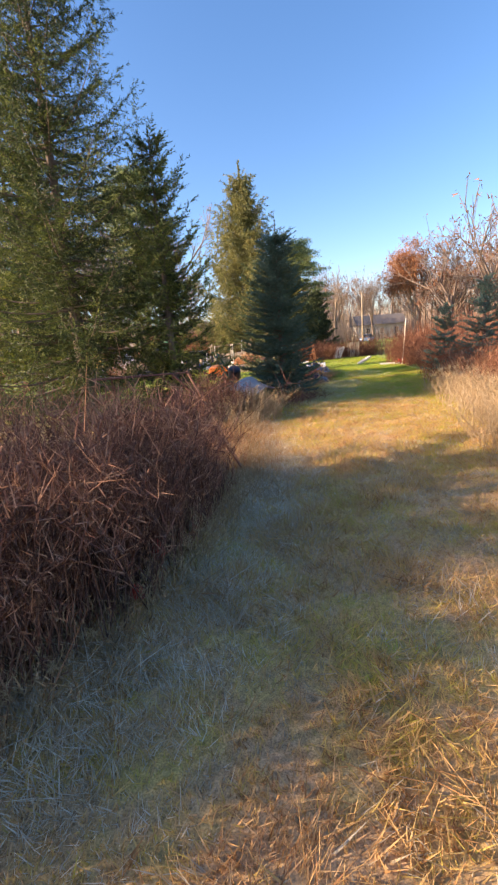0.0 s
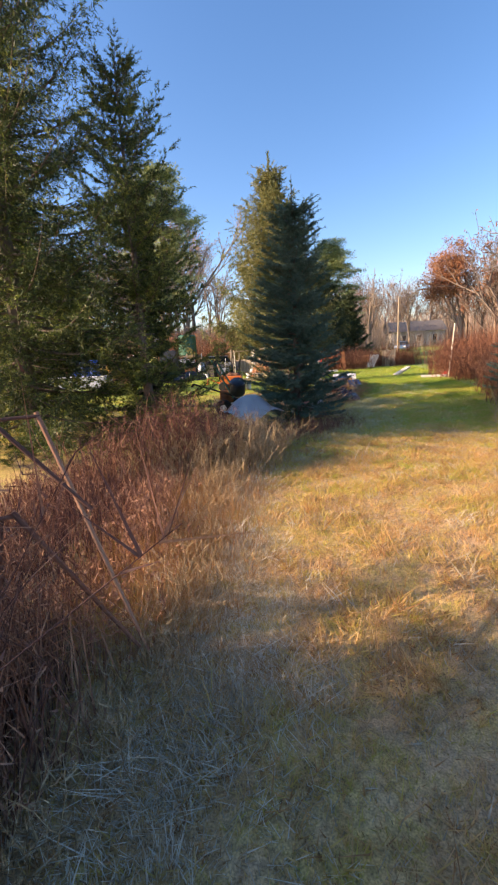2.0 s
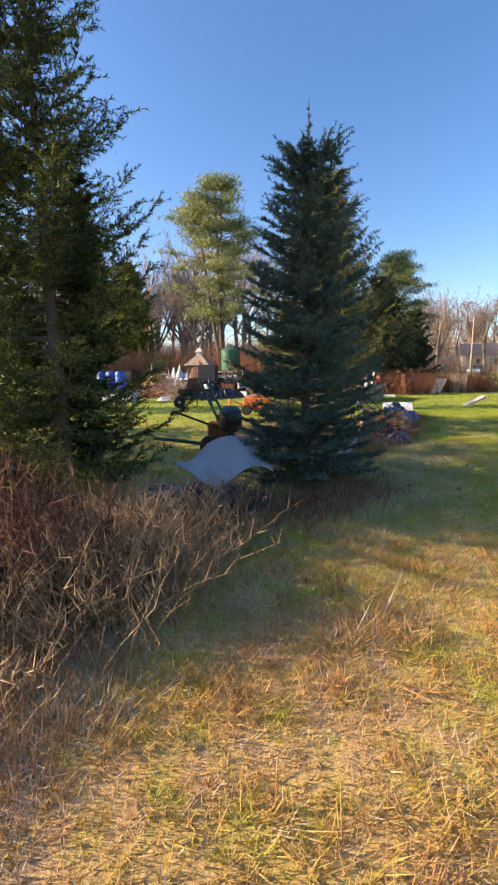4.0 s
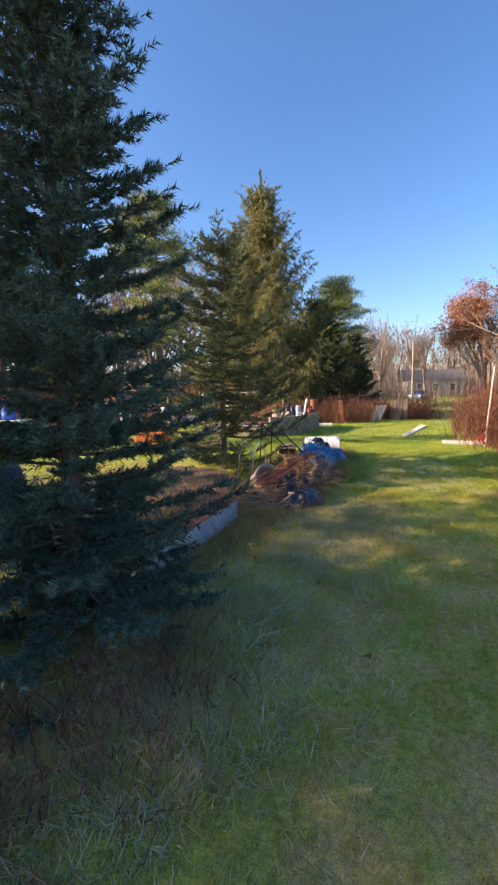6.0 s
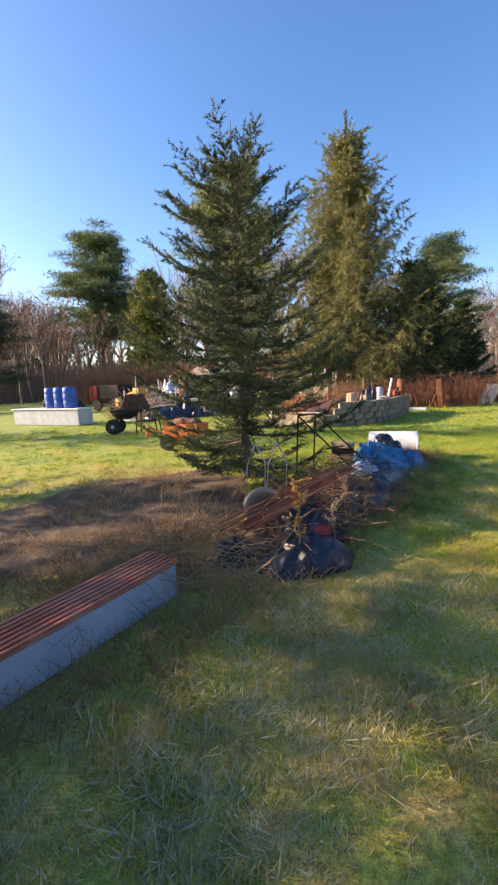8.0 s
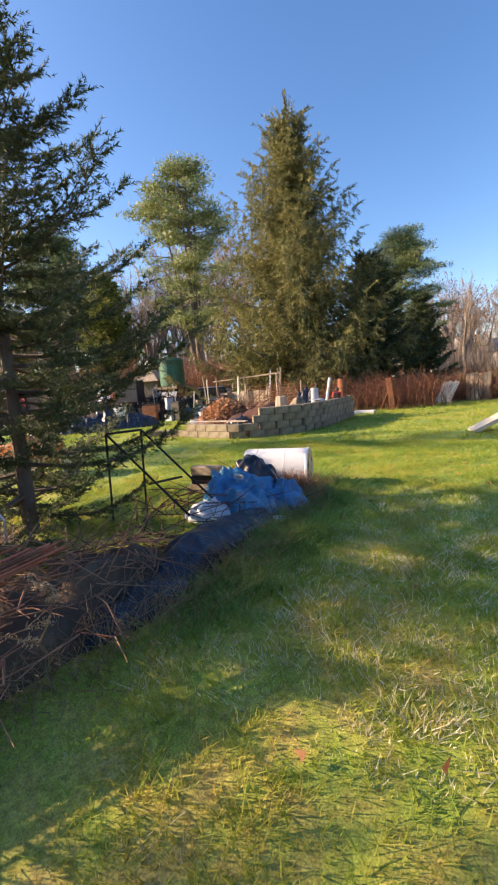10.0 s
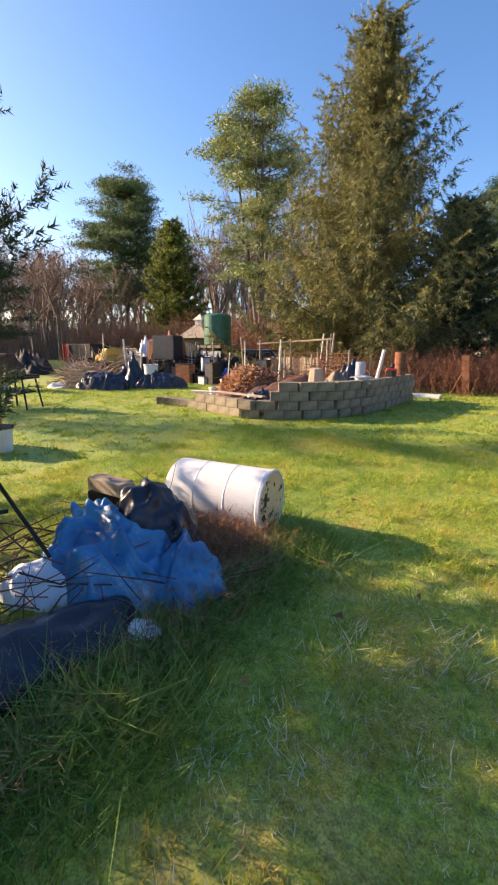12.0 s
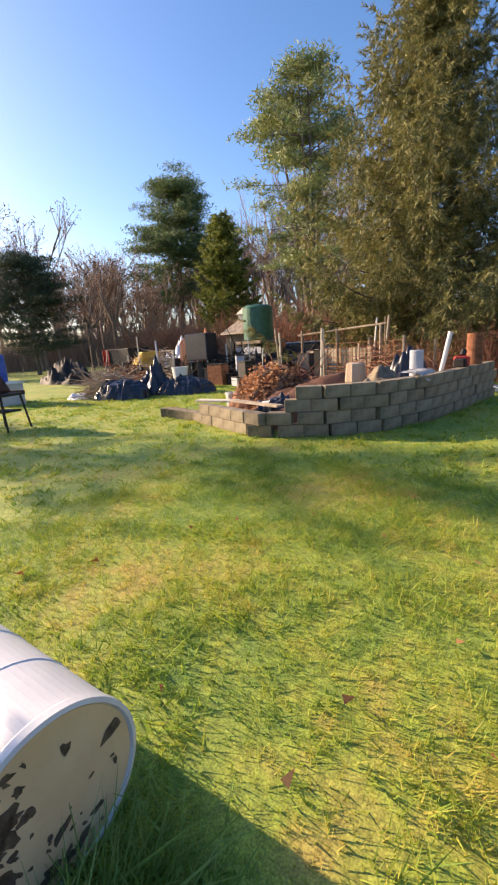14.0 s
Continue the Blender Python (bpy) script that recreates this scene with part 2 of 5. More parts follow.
def raw(name, verts, faces, material, parent=None, label="", n=3):
    """A mesh from arrays: verts (k, 3), faces (m, n)."""
    verts, faces = np.asarray(verts, dtype=np.float32), np.asarray(faces, dtype=np.int32)
    me = bpy.data.meshes.new(name)
    me.vertices.add(len(verts))
    me.vertices.foreach_set("co", verts.ravel())
    me.loops.add(faces.size)
    me.loops.foreach_set("vertex_index", faces.ravel())
    me.polygons.add(len(faces))
    me.polygons.foreach_set("loop_start", np.arange(0, faces.size, n, dtype=np.int32))
    me.update(calc_edges=True)
    me.validate()
    me.materials.append(material)
    ob = new(name, me)
    if parent:
        ob.parent = parent
    return tagged(ob, label)


def box(bm, c, s, rz=0, rx=0, ry=0, bev=0.0):
    r = bmesh.ops.create_cube(bm, size=1)
    bmesh.ops.scale(bm, vec=s, verts=r["verts"])
    if bev:
        es = list({e for v in r["verts"] for e in v.link_edges})
        r2 = bmesh.ops.bevel(bm, geom=es, offset=bev, segments=1, affect='EDGES')
        vs = list({v for f in r2["faces"] for v in f.verts})
    else:
        vs = r["verts"]
    bmesh.ops.transform(bm, matrix=pose(*c, rx, ry, rz), verts=vs)


def rod(bm, p0, p1, r0, r1=None, n=8):
    p0, p1 = Vector(p0), Vector(p1)
    r1 = r0 if r1 is None else r1
    d = p1 - p0
    m = Matrix.Translation((p0 + p1) / 2) @ d.to_track_quat("Z", "Y").to_matrix().to_4x4()
    bmesh.ops.create_cone(bm, cap_ends=True, segments=n, radius1=r0, radius2=r1, depth=d.length, matrix=m)


def boxes(*rows, bev=0.0):
    bm = bmesh.new()
    for c, s, *a in rows:
        box(bm, c, s, *a, bev=bev)
    return bm


def rods(*rows, n=8):
    bm = bmesh.new()
    for r in rows:
        rod(bm, *r, n=n)
    return bm


def lathe(profile, n=32, m=None):
    """A turned shape about z from (radius, height) pairs."""
    bm = bmesh.new()
    rings = []
    for r, z in profile:
        rings.append([bm.verts.new((r * math.cos(2 * math.pi * k / n), r * math.sin(2 * math.pi * k / n), z)) for k in range(n)])
    for a, b in zip(rings, rings[1:]):
        for k in range(n):
            bm.faces.new((a[k], a[(k + 1) % n], b[(k + 1) % n], b[k]))
    bm.faces.new(rings[0][::-1])
    bm.faces.new(rings[-1])
    if m:
        bmesh.ops.transform(bm, matrix=m, verts=bm.verts)
    return bm


def heap(rx, ry, h, seed, n=26, rough=0.35, scale=2.0, flat=0.0):
    """A crumpled mound over an ellipse, closed at the ground."""
    bm = bmesh.new()
    off = Vector((seed * 7.3, seed * 3.1, seed))
    grid = {}
    for i in range(n + 1):
        for j in range(n + 1):
            u, v = 2 * i / n - 1, 2 * j / n - 1
            x, y = u * math.sqrt(1 - v * v / 2), v * math.sqrt(1 - u * u / 2)
            d = min(1.0, math.hypot(x, y))
            f = max(0.0, 1 - d ** (2 + flat))
            p = Vector((x * rx, y * ry, 0))
            q = noise.fractal(p * scale + off, 1.0, 2.0, 4)
            q2 = abs(noise.noise(p * scale * 2.2 + off * 2))
            z = h * (f ** 0.7) * (1 + rough * q * 1.6) + h * rough * (q2 - 0.25) * min(1, f * 3)
            e = 1 + 0.22 * noise.noise(Vector((x * 2, y * 2, seed)))
            grid[i, j] = bm.verts.new((p.x * e, p.y * e, max(-0.03, z) if d < 0.999 else -0.03))
    for i in range(n):
        for j in range(n):
            bm.faces.new((grid[i, j], grid[i + 1, j], grid[i + 1, j + 1], grid[i, j + 1]))
    return bm


def blade_mesh(base, tip, width, rng):
    """One triangle for each blade from base to tip."""
    n = len(base)
    d = tip - base
    side = np.cross(d, rng.normal(size=(n, 3)))
    side /= np.linalg.norm(side, axis=1, keepdims=True) + 1e-9
    w = np.asarray(width).reshape(-1, 1) * 0.5
    v = np.empty((n, 3, 3))
    v[:, 0], v[:, 1], v[:, 2] = base - side * w, base + side * w, tip
    return v.reshape(-1, 3), np.arange(3 * n).reshape(-1, 3)


def stalk_mesh(segs, sides=3):
    """Tapered prisms for rows of (p0, p1, r0, r1)."""
    a = np.array([s[0] for s in segs], float)
    b = np.array([s[1] for s in segs], float)
    r0 = np.array([s[2] for s in segs], float)[:, None]
    r1 = np.array([s[3] for s in segs], float)[:, None]
    d = b - a
    d /= np.linalg.norm(d, axis=1, keepdims=True) + 1e-9
    ref = np.where(np.abs(d[:, 2:3]) > 0.9, np.array([[1.0, 0, 0]]), np.array([[0, 0, 1.0]]))
    u = np.cross(d, ref)
    u /= np.linalg.norm(u, axis=1, keepdims=True) + 1e-9
    w = np.cross(d, u)
    n = len(a)
    v = np.empty((n, 2 * sides, 3))
    for k in range(sides):
        t = 2 * math.pi * k / sides
        o = math.cos(t) * u + math.sin(t) * w
        v[:, k], v[:, sides + k] = a + o * r0, b + o * r1
    f = []
    base = np.arange(n)[:, None] * 2 * sides
    for k in range(sides):
        k2 = (k + 1) % sides
        f.append(np.concatenate([base + k, base + k2, base + sides + k2, base + sides + k], axis=1))
    return v.reshape(-1, 3), np.concatenate(f)


def conifer(name, loc, h, r, mat, label, seed, whorl=0.28, per=7, twig=0.16, needles=22, nl=0.035, nw=0.006, droop=0.25, low=0.25, power=0.85, leader=0.5, hang=0.0, trunk=None, tr=0.03, lift=0.5, dense=2, vary=0.22, tips=0.28):
    """A spruce: trunk, whorls of boughs, side shoots on every bough, needles round every shoot."""
    rng = np.random.default_rng(seed)
    t = thing(name, loc, label, "tree")
    segs, sp, sd = [], [], []
    z = low
    while z < h - leader:
        f = 1 - (z - low) / (h - low)
        R = r * (f ** power) * (0.75 + 0.25 * min(1, (z - low + 0.3) / 0.8))
        k = max(4, int(per * (0.6 + 0.5 * f)))
        a0 = rng.uniform(0, 6.3)
        for i in range(k):
            a = a0 + 6.283 * i / k + rng.normal(0, 0.22)
            L = R * rng.uniform(0.9 - vary, 0.9 + vary) + 0.06
            rise = lift * (1 - f) - droop * f + rng.normal(0, 0.08)
            ca, sa = math.cos(a), math.sin(a)
            zz = z + rng.uniform(-0.5, 0.5) * whorl
            steps = max(3, int(L / (twig * 0.62)))
            prev = np.array([0, 0, zz])
            for s in range(1, steps + 1):
                u = s / steps
                q = np.array([ca * L * u, sa * L * u, zz + L * (rise * u + tips * u * u * u - 0.08 * u)])
                segs.append((prev, q, 0.012 * (1 - u) * (0.4 + L) + 0.003, 0.012 * (1 - u) * (0.4 + L) + 0.002))
                d = (q - prev) / (np.linalg.norm(q - prev) + 1e-9)
                side = np.array([-sa, ca, 0])
                if u > 0.18:
                    wl = twig * (1.35 - 0.6 * u) * min(1.6, 0.6 + L * 0.5)
                    for sg in (-1, 1):
                        for _ in range(dense):
                            dd = d * rng.uniform(0.4, 0.95) + side * sg * rng.uniform(0.35, 0.95) + np.array([0, 0, rng.uniform(-0.25, 0.25) - hang])
                            dd /= np.linalg.norm(dd)
                            sp.append(prev + (q - prev) * rng.uniform(0, 1))
                            sd.append(dd * wl * rng.uniform(0.6, 1.2))
                    if hang:
                        sp.append(q)
                        sd.append(np.array([rng.normal(0, 0.15), rng.normal(0, 0.15), -1]) * wl * rng.uniform(0.8, 1.8))
                prev = q
            sp.append(prev)
            sd.append(np.array([ca, sa, 0.35]) * twig * 0.9)
        z += whorl * rng.uniform(0.75, 1.25) * (0.55 + 0.6 * f)
    for s in range(int(leader / 0.1)):
        sp.append(np.array([0, 0, h - leader + s * 0.1]))
        sd.append(np.array([0, 0, 0.06]) if s % 2 else np.array([rng.normal(0, 0.05), rng.normal(0, 0.05), 0.14]) * (1 - s * 0.1 / leader))
    sp, sd = np.array(sp), np.array(sd)
    v, fcs = stalk_mesh(segs)
    tagged(raw("branchwork", v, fcs, M_BARK, t, n=4), kind="stuff")
    n = len(sp)
    u = rng.uniform(0, 1, (n, needles, 1))
    base = sp[:, None] + sd[:, None] * u
    dl = np.linalg.norm(sd, axis=1)[:, None, None]
    axis = sd[:, None] / (dl + 1e-9)
    out = rng.normal(size=(n, needles, 3))
    out -= axis * (out * axis).sum(-1, keepdims=True)
    out /= np.linalg.norm(out, axis=-1, keepdims=True) + 1e-9
    tip = base + (axis * 0.75 + out * 0.75) * nl * rng.uniform(0.7, 1.3, (n, needles, 1))
    v, fcs = blade_mesh(base.reshape(-1, 3), tip.reshape(-1, 3), np.full(n * needles, nw), rng)
    tagged(raw("foliage", v, fcs, mat, t), kind="stuff")
    bm = bmesh.new()
    R0 = tr * h / 2 if trunk is None else trunk
    for k in range(6):
        rod(bm, (0, 0, h * k / 6 - (0.1 if k == 0 else 0)), (0, 0, h * (k + 1) / 6), R0 * (1 - k / 6) + 0.004, R0 * (1 - (k + 1) / 6) + 0.004, 10)
    part("trunk", bm, M_BARK, t)
    return t


def limbs(rng, h, spread=0.5, depth=5, r=0.16, start=0.3, up=0.25):
    """The limbs of a leafless tree as rows (p0, p1, r0, r1), and the ends of its shoots."""
    segs, ends = [], []

    def grow(p, d, L, rad, k):
        q = p + d * L
        segs.append((p, q, rad, rad * 0.72))
        if k == 0:
            ends.append(q)
            return
        for _ in range(3 if k > 1 else 4):
            e = d + rng.normal(0, spread, 3) + np.array([0, 0, up])
            e /= np.linalg.norm(e)
            grow(p + (q - p) * rng.uniform(0.45, 1), e, L * rng.uniform(0.58, 0.85), rad * 0.55, k - 1)
    grow(np.array([0, 0, -0.1]), np.array([rng.normal(0, 0.04), rng.normal(0, 0.04), 1.0]), h * start, r, depth)
    return segs, ends


def bare_tree(name, loc, h, label, seed, spread=0.5, depth=5, r=0.16, leaves=0, mat=None, leaf=0.12, start=0.3):
    rng = np.random.default_rng(seed)
    t = thing(name, loc, label, "tree")
    segs, ends = limbs(rng, h, spread, depth, r, start)
    top = max(float(s[1][2]) for s in segs)
    k = h / top
    segs = [(a * k, b * k, c, d) for a, b, c, d in segs]
    big = [s for s in segs if s[2] >= r * 0.5]
    rest = [s for s in segs if s[2] < r * 0.5]
    v, f = stalk_mesh(big, 7)
    raw("trunk", v, f, M_GREYBARK, t, n=4)
    v, f = stalk_mesh([(a, b, max(c, 0.012), max(d, 0.008)) for a, b, c, d in rest], 3)
    tagged(raw("branchwork", v, f, M_GREYBARK, t, n=4), kind="stuff")
    if leaves:
        e = np.array(ends) * k
        e = e[e[:, 2] > h * 0.45]
        c = e[rng.integers(0, len(e), leaves)] + rng.normal(0, 0.35, (leaves, 3))
        v, f = blade_mesh(c, c + rng.normal(0, leaf, (leaves, 3)), np.full(leaves, leaf), rng)
        tagged(raw("foliage", v, f, mat, t), kind="stuff")
    return t


def pine(name, loc, h, r, label, seed, stems=1, clumps=90, per=260, low=0.35, mat=None, tiers=True):
    """A white pine: bare lower stem, level boughs in tiers, tufts of long needles."""
    rng = np.random.default_rng(seed)
    t = thing(name, loc, label, "tree")
    segs, cs = [], []
    for s in range(stems):
        lean = rng.normal(0, 0.07 if stems > 1 else 0.02, 2)
        hh = h * rng.uniform(0.85, 1.0) if s else h
        top = np.array([lean[0] * hh, lean[1] * hh, hh])
        for k in range(5):
            segs.append((top * (k / 5), top * ((k + 1) / 5), 0.018 * h * (1 - k / 5) / (1 if stems == 1 else 1.6) + 0.02, 0.018 * h * (1 - (k + 1) / 5) / (1 if stems == 1 else 1.6) + 0.02))
        for c in range(clumps // stems):
            u = low + (1 - low) * rng.uniform(0, 1) ** 0.8
            g = 1 - ((u - low) / (1 - low) - 0.35) ** 2 * 1.7
            R = r * max(0.15, g) * rng.uniform(0.35, 1.0)
            a = rng.uniform(0, 6.28)
            p0 = top * u
            p1 = p0 + np.array([math.cos(a) * R, math.sin(a) * R, R * rng.uniform(0.0, 0.3)])
            segs.append((p0, p1, 0.03 + 0.004 * R, 0.012))
            for q in range(3):
                cs.append(p0 + (p1 - p0) * rng.uniform(0.45, 1.05) + rng.normal(0, 0.15, 3))
    v, f = stalk_mesh(segs, 6)
    tagged(raw("branchwork", v, f, M_BARK, t, n=4), kind="stuff")
    cs = np.array(cs)
    n = len(cs)
    m = per // 3
    sz = r * 0.115
    base = cs[:, None] + np.clip(rng.normal(0, 1, (n, m, 3)), -1.7, 1.7) * np.array([sz, sz, sz * 0.18])
    dirs = rng.normal(0, 1, (n, m, 3)) * np.array([1, 1, 0.6]) + np.array([0, 0, 0.5])
    dirs /= np.linalg.norm(dirs, axis=-1, keepdims=True)
    tip = base + dirs * 0.02 * h * rng.uniform(0.6, 1.3, (n, m, 1))
    v, f = blade_mesh(base.reshape(-1, 3), tip.reshape(-1, 3), np.full(n * m, 0.0045 * h), rng)
    tagged(raw("foliage", v, f, mat or M_PINE, t), kind="stuff")
    return t


def thicket(name, label, pts, hmin, hmax, mat, seed, twigs=5, rad=0.004, lean=0.25, category="weeds", fluff=0):
    """Many dead stalks with short side twigs, rooted at pts; heights rise and fall in drifts."""
    rng = np.random.default_rng(seed)
    segs, tips, ta, tb, tw = [], [], [], [], []
    for x, y in pts:
        drift = 0.72 + 0.5 * noise.noise(Vector((x * 1.1, y * 1.1, seed)))
        hgt = rng.uniform(hmin, hmax) * max(0.4, drift + 0.15)
        p = np.array([x, y, -0.02])
        d = np.array([rng.normal(0, lean), rng.normal(0, lean), 1.0])
        rr = rad * rng.uniform(0.7, 1.5)
        for k in range(3):
            q = p + d * hgt / 3
            segs.append((p, q, rr * (1 - k * 0.25), rr * (0.75 - k * 0.25)))
            for _ in range(twigs if k else twigs // 2):
                e = rng.normal(0, 0.6, 3) + np.array([0, 0, 0.6])
                s = p + (q - p) * rng.uniform(0, 1)
                ta.append(s)
                tb.append(s + e * hgt * 0.15)
                tw.append(rr * 1.5)
            p = q
            d = d + np.array([rng.normal(0, lean * 0.8), rng.normal(0, lean * 0.8), -0.08])
        tips.append(p)
    v, f = stalk_mesh(segs)
    ob = raw(name, v, f, mat, n=4)
    tagged(ob, label, category, kind="stuff")
    v, f = blade_mesh(np.array(ta), np.array(tb), np.array(tw), rng)
    tagged(raw("twig_spray", v, f, mat, ob), kind="stuff")
    if fluff:
        c = np.array(tips + tb)
        c = c[rng.integers(0, len(c), fluff)] + rng.normal(0, 0.02, (fluff, 3))
        vv, ff = blade_mesh(c, c + rng.normal(0, 0.02, (fluff, 3)), np.full(fluff, 0.011), rng)
        tagged(raw("seedhead_spray", vv, ff, mat, ob), kind="stuff")
    return ob


# ---- ground, lawn ----
def rise(x, y):
    return 0.03 * max(0, y - 45) ** 1.0 * min(1, max(0, y - 45) / 30) if y > 45 else 0.0


def make_ground():
    xs = sorted(set([-500, -250, -150, -110, -80, 60, 90, 150, 250, 500] + [i * 2.0 for i in range(-30, 25)]))
    ys = sorted(set([-300, -120, -60, 80, 100, 130, 170, 220, 300, 500] + [i * 2.0 for i in range(-20, 35)]))
    v = [(x, y, min(6, rise(x, y)) + (0.012 * noise.noise(Vector((x * 0.4, y * 0.4, 0))))) for y in ys for x in xs]
    n = len(xs)
    f = [(j * n + i, j * n + i + 1, (j + 1) * n + i + 1, (j + 1) * n + i) for j in range(len(ys) - 1) for i in range(n - 1)]
    g = raw("ground", v, f, M_SOIL, n=4)
    tagged(g, "mown lawn ground of dry and green grass", "ground", kind="structure")


make_ground()


def make_grass(name, label, x0, x1, y0, y1, count, hmin, hmax, w, seed, skip=None, mat=None, along=None, loose=0.3):
    """Blades in tufts; the blades of a tuft share a height and a lean."""
    rng = np.random.default_rng(seed)
    nt = max(1, count // 22)
    tuft = rng.uniform((x0, y0), (x1, y1), (nt, 2)) if along is None else band(rng, nt, *along)
    tall = np.exp(rng.normal(0, 0.38, nt))
    way = rng.normal(0, 0.45, (nt, 2))
    k = rng.integers(0, nt, count)
    free = rng.uniform(size=count) < loose
    c = tuft[k] + rng.normal(0, 0.035, (count, 2)) * tall[k][:, None]
    c[free] = rng.uniform((x0, y0), (x1, y1), (free.sum(), 2)) if along is None else band(rng, free.sum(), *along)
    keep = ~skip(c) if skip is not None else np.ones(count, bool)
    c, k = c[keep], k[keep]
    n = len(c)
    hh = rng.uniform(hmin, hmax, n) * tall[k] * (0.6 + 0.5 * np.sin(c[:, 0] * 2.1 + np.sin(c[:, 1] * 1.7) * 2) ** 2)
    base = np.column_stack([c, np.full(n, -0.015)])
    d = way[k] + rng.normal(0, 0.5, (n, 2))
    tip = base + np.column_stack([d * hh[:, None] * 1.3, hh + 0.015])
    v, f = blade_mesh(base, tip, w * rng.uniform(0.6, 1.3, n), rng)
    ob = raw(name, v, f, mat or M_GRASS)
    return tagged(ob, label, "grass", kind="stuff")


def band(rng, n, line, width):
    """Random points along a bent line, spread sideways."""
    line = np.array(line, float)
    k = rng.uniform(0, len(line) - 1.001, n)
    i = k.astype(int)
    p = line[i] + (line[i + 1] - line[i]) * (k - i)[:, None]
    return p + np.clip(rng.normal(0, 1, (n, 2)), -2.2, 2.2) * width



def on_earth(c):
    """The bare earth round the spruce, where little grass grows."""
    return ((c[:, 0] + 2.6) / 1.6) ** 2 + ((c[:, 1] - 14.2) / 2.1) ** 2 + 0.25 * np.sin(c[:, 0] * 5) * np.sin(c[:, 1] * 4) < 0.95


make_grass("lawn_grass", "short dry straw and green lawn grass", -1.5, 3.4, -1.7, 6.5, 190000, 0.02, 0.055, 0.0078, 1)
make_grass("lawn_grass", "short half-green lawn grass with dry tufts", -1.2, 4.2, 6.5, 14.0, 170000, 0.018, 0.05, 0.0078, 2, skip=on_earth)
make_grass("lawn_grass", "short green lawn grass with yellow tufts", -2.6, 4.4, 14.0, 22.5, 230000, 0.018, 0.052, 0.0085, 3, skip=on_earth)
make_grass("lawn_grass", "short green lawn grass round the wall", -14, 5.0, 22.5, 34.0, 110000, 0.02, 0.06, 0.022, 4)
make_grass("lawn_grass", "short green lawn grass in the side yard", -14, -2.6, 8.0, 22.5, 60000, 0.02, 0.06, 0.02, 5, skip=on_earth)
make_grass("dead_grass", "golden dead grass tufts at the start of the path", -1.2, 2.4, -1.7, 8.0, 30000, 0.03, 0.085, 0.0075, 10, mat=M_GOLDSTRAW, loose=0.05)
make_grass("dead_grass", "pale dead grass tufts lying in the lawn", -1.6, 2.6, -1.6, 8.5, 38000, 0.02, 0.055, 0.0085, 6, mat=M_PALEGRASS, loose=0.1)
# three strips of pale frosted blades, laid to lift the shaded stretches
make_grass("dead_grass", "long pale frosted grass brightening the shade along the brambles", 0, 1, 0, 1, 46000, 0.02, 0.075, 0.0058, 7, mat=M_PALEGRASS, along=([(-1.2, -1.7), (-0.8, 0.2), (-0.55, 2.2), (-0.85, 3.4), (-1.25, 4.8), (-1.3, 6)], 0.26), loose=0.2)
make_grass("frosted_grass", "grey-green frosted grass, lightened against the shade, along the scrap heap", 0, 1, 0, 1, 50000, 0.018, 0.055, 0.009, 8, mat=M_FROSTLIFT, along=([(0.0, 8.2), (0.2, 10.0), (0.7, 12.2), (1.0, 13.4)], 0.42), loose=0.15)
make_grass("frosted_grass", "grey-green frosted tufts, lightened against the shade, in the lawn", 0.7, 2.9, 14.6, 18.6, 16000, 0.015, 0.042, 0.008, 25, mat=M_FROSTLIFT, loose=0.1)
make_grass("lush_grass", "longer dark green grass beside the tarp and drum", 0, 1, 0, 1, 16000, 0.05, 0.14, 0.0085, 26, mat=M_LUSH, along=([(0.75, 15.2), (0.85, 16.6), (0.8, 17.9), (0.75, 18.6)], 0.16), loose=0.15)


# ---- trees near the walk ----
conifer("tall_spruce", (-5.75, 7.5, 0), 11.5, 2.75, M_SPRUCE, "tall Norway spruce with dense yellow-green boughs", 11, whorl=0.33, per=11, twig=0.29, needles=22, nl=0.06, nw=0.014, low=0.4, power=0.62, droop=0.3, hang=0.35, vary=0.32, tips=0.4, dense=3)
# unseen behind the first; added to widen the shade across the lawn
conifer("tall_spruce", (-8.4, 9.5, 0), 9.5, 2.5, M_SPRUCE, "hidden spruce added behind the tall Norway spruce to shade the lawn", 24, whorl=0.45, per=9, twig=0.36, needles=14, nl=0.1, nw=0.036, low=0.5, power=0.6, droop=0.3)
conifer("young_spruce", (-3.6, 8.05, 0), 6.6, 1.5, M_SPRUCE, "dark green young spruce beside the taller one", 12, whorl=0.28, per=10, twig=0.22, needles=24, dense=3, nl=0.048, nw=0.012, low=0.3, power=0.68, droop=0.22, vary=0.34, tips=0.42)
conifer("young_spruce", (-3.75, 8.75, 0), 4.4, 0.55, M_SPRUCE, "small slender spruce with a bare leader", 13, whorl=0.26, per=8, twig=0.2, needles=20, nl=0.06, nw=0.018, low=0.3, droop=0.2)
conifer("blue_spruce", (-0.98, 9.95, 0), 4.97, 1.06, M_BLUE, "dense blue-green spruce beside the mown path", 14, whorl=0.2, per=13, twig=0.18, needles=30, nl=0.046, nw=0.011, low=0.04, power=0.66, droop=0.06, leader=0.75, lift=0.6, dense=3, vary=0.24, tips=0.15)
conifer("spruce", (-1.9, 16.15, 0), 5.35, 1.8, M_DARKSPRUCE, "dark open spruce among the scrap heaps", 15, whorl=0.31, per=12, twig=0.21, needles=30, nl=0.047, nw=0.0115, low=0.35, power=0.62, droop=0.06, leader=0.6, lift=0.3, dense=3, vary=0.36, tips=0.34)
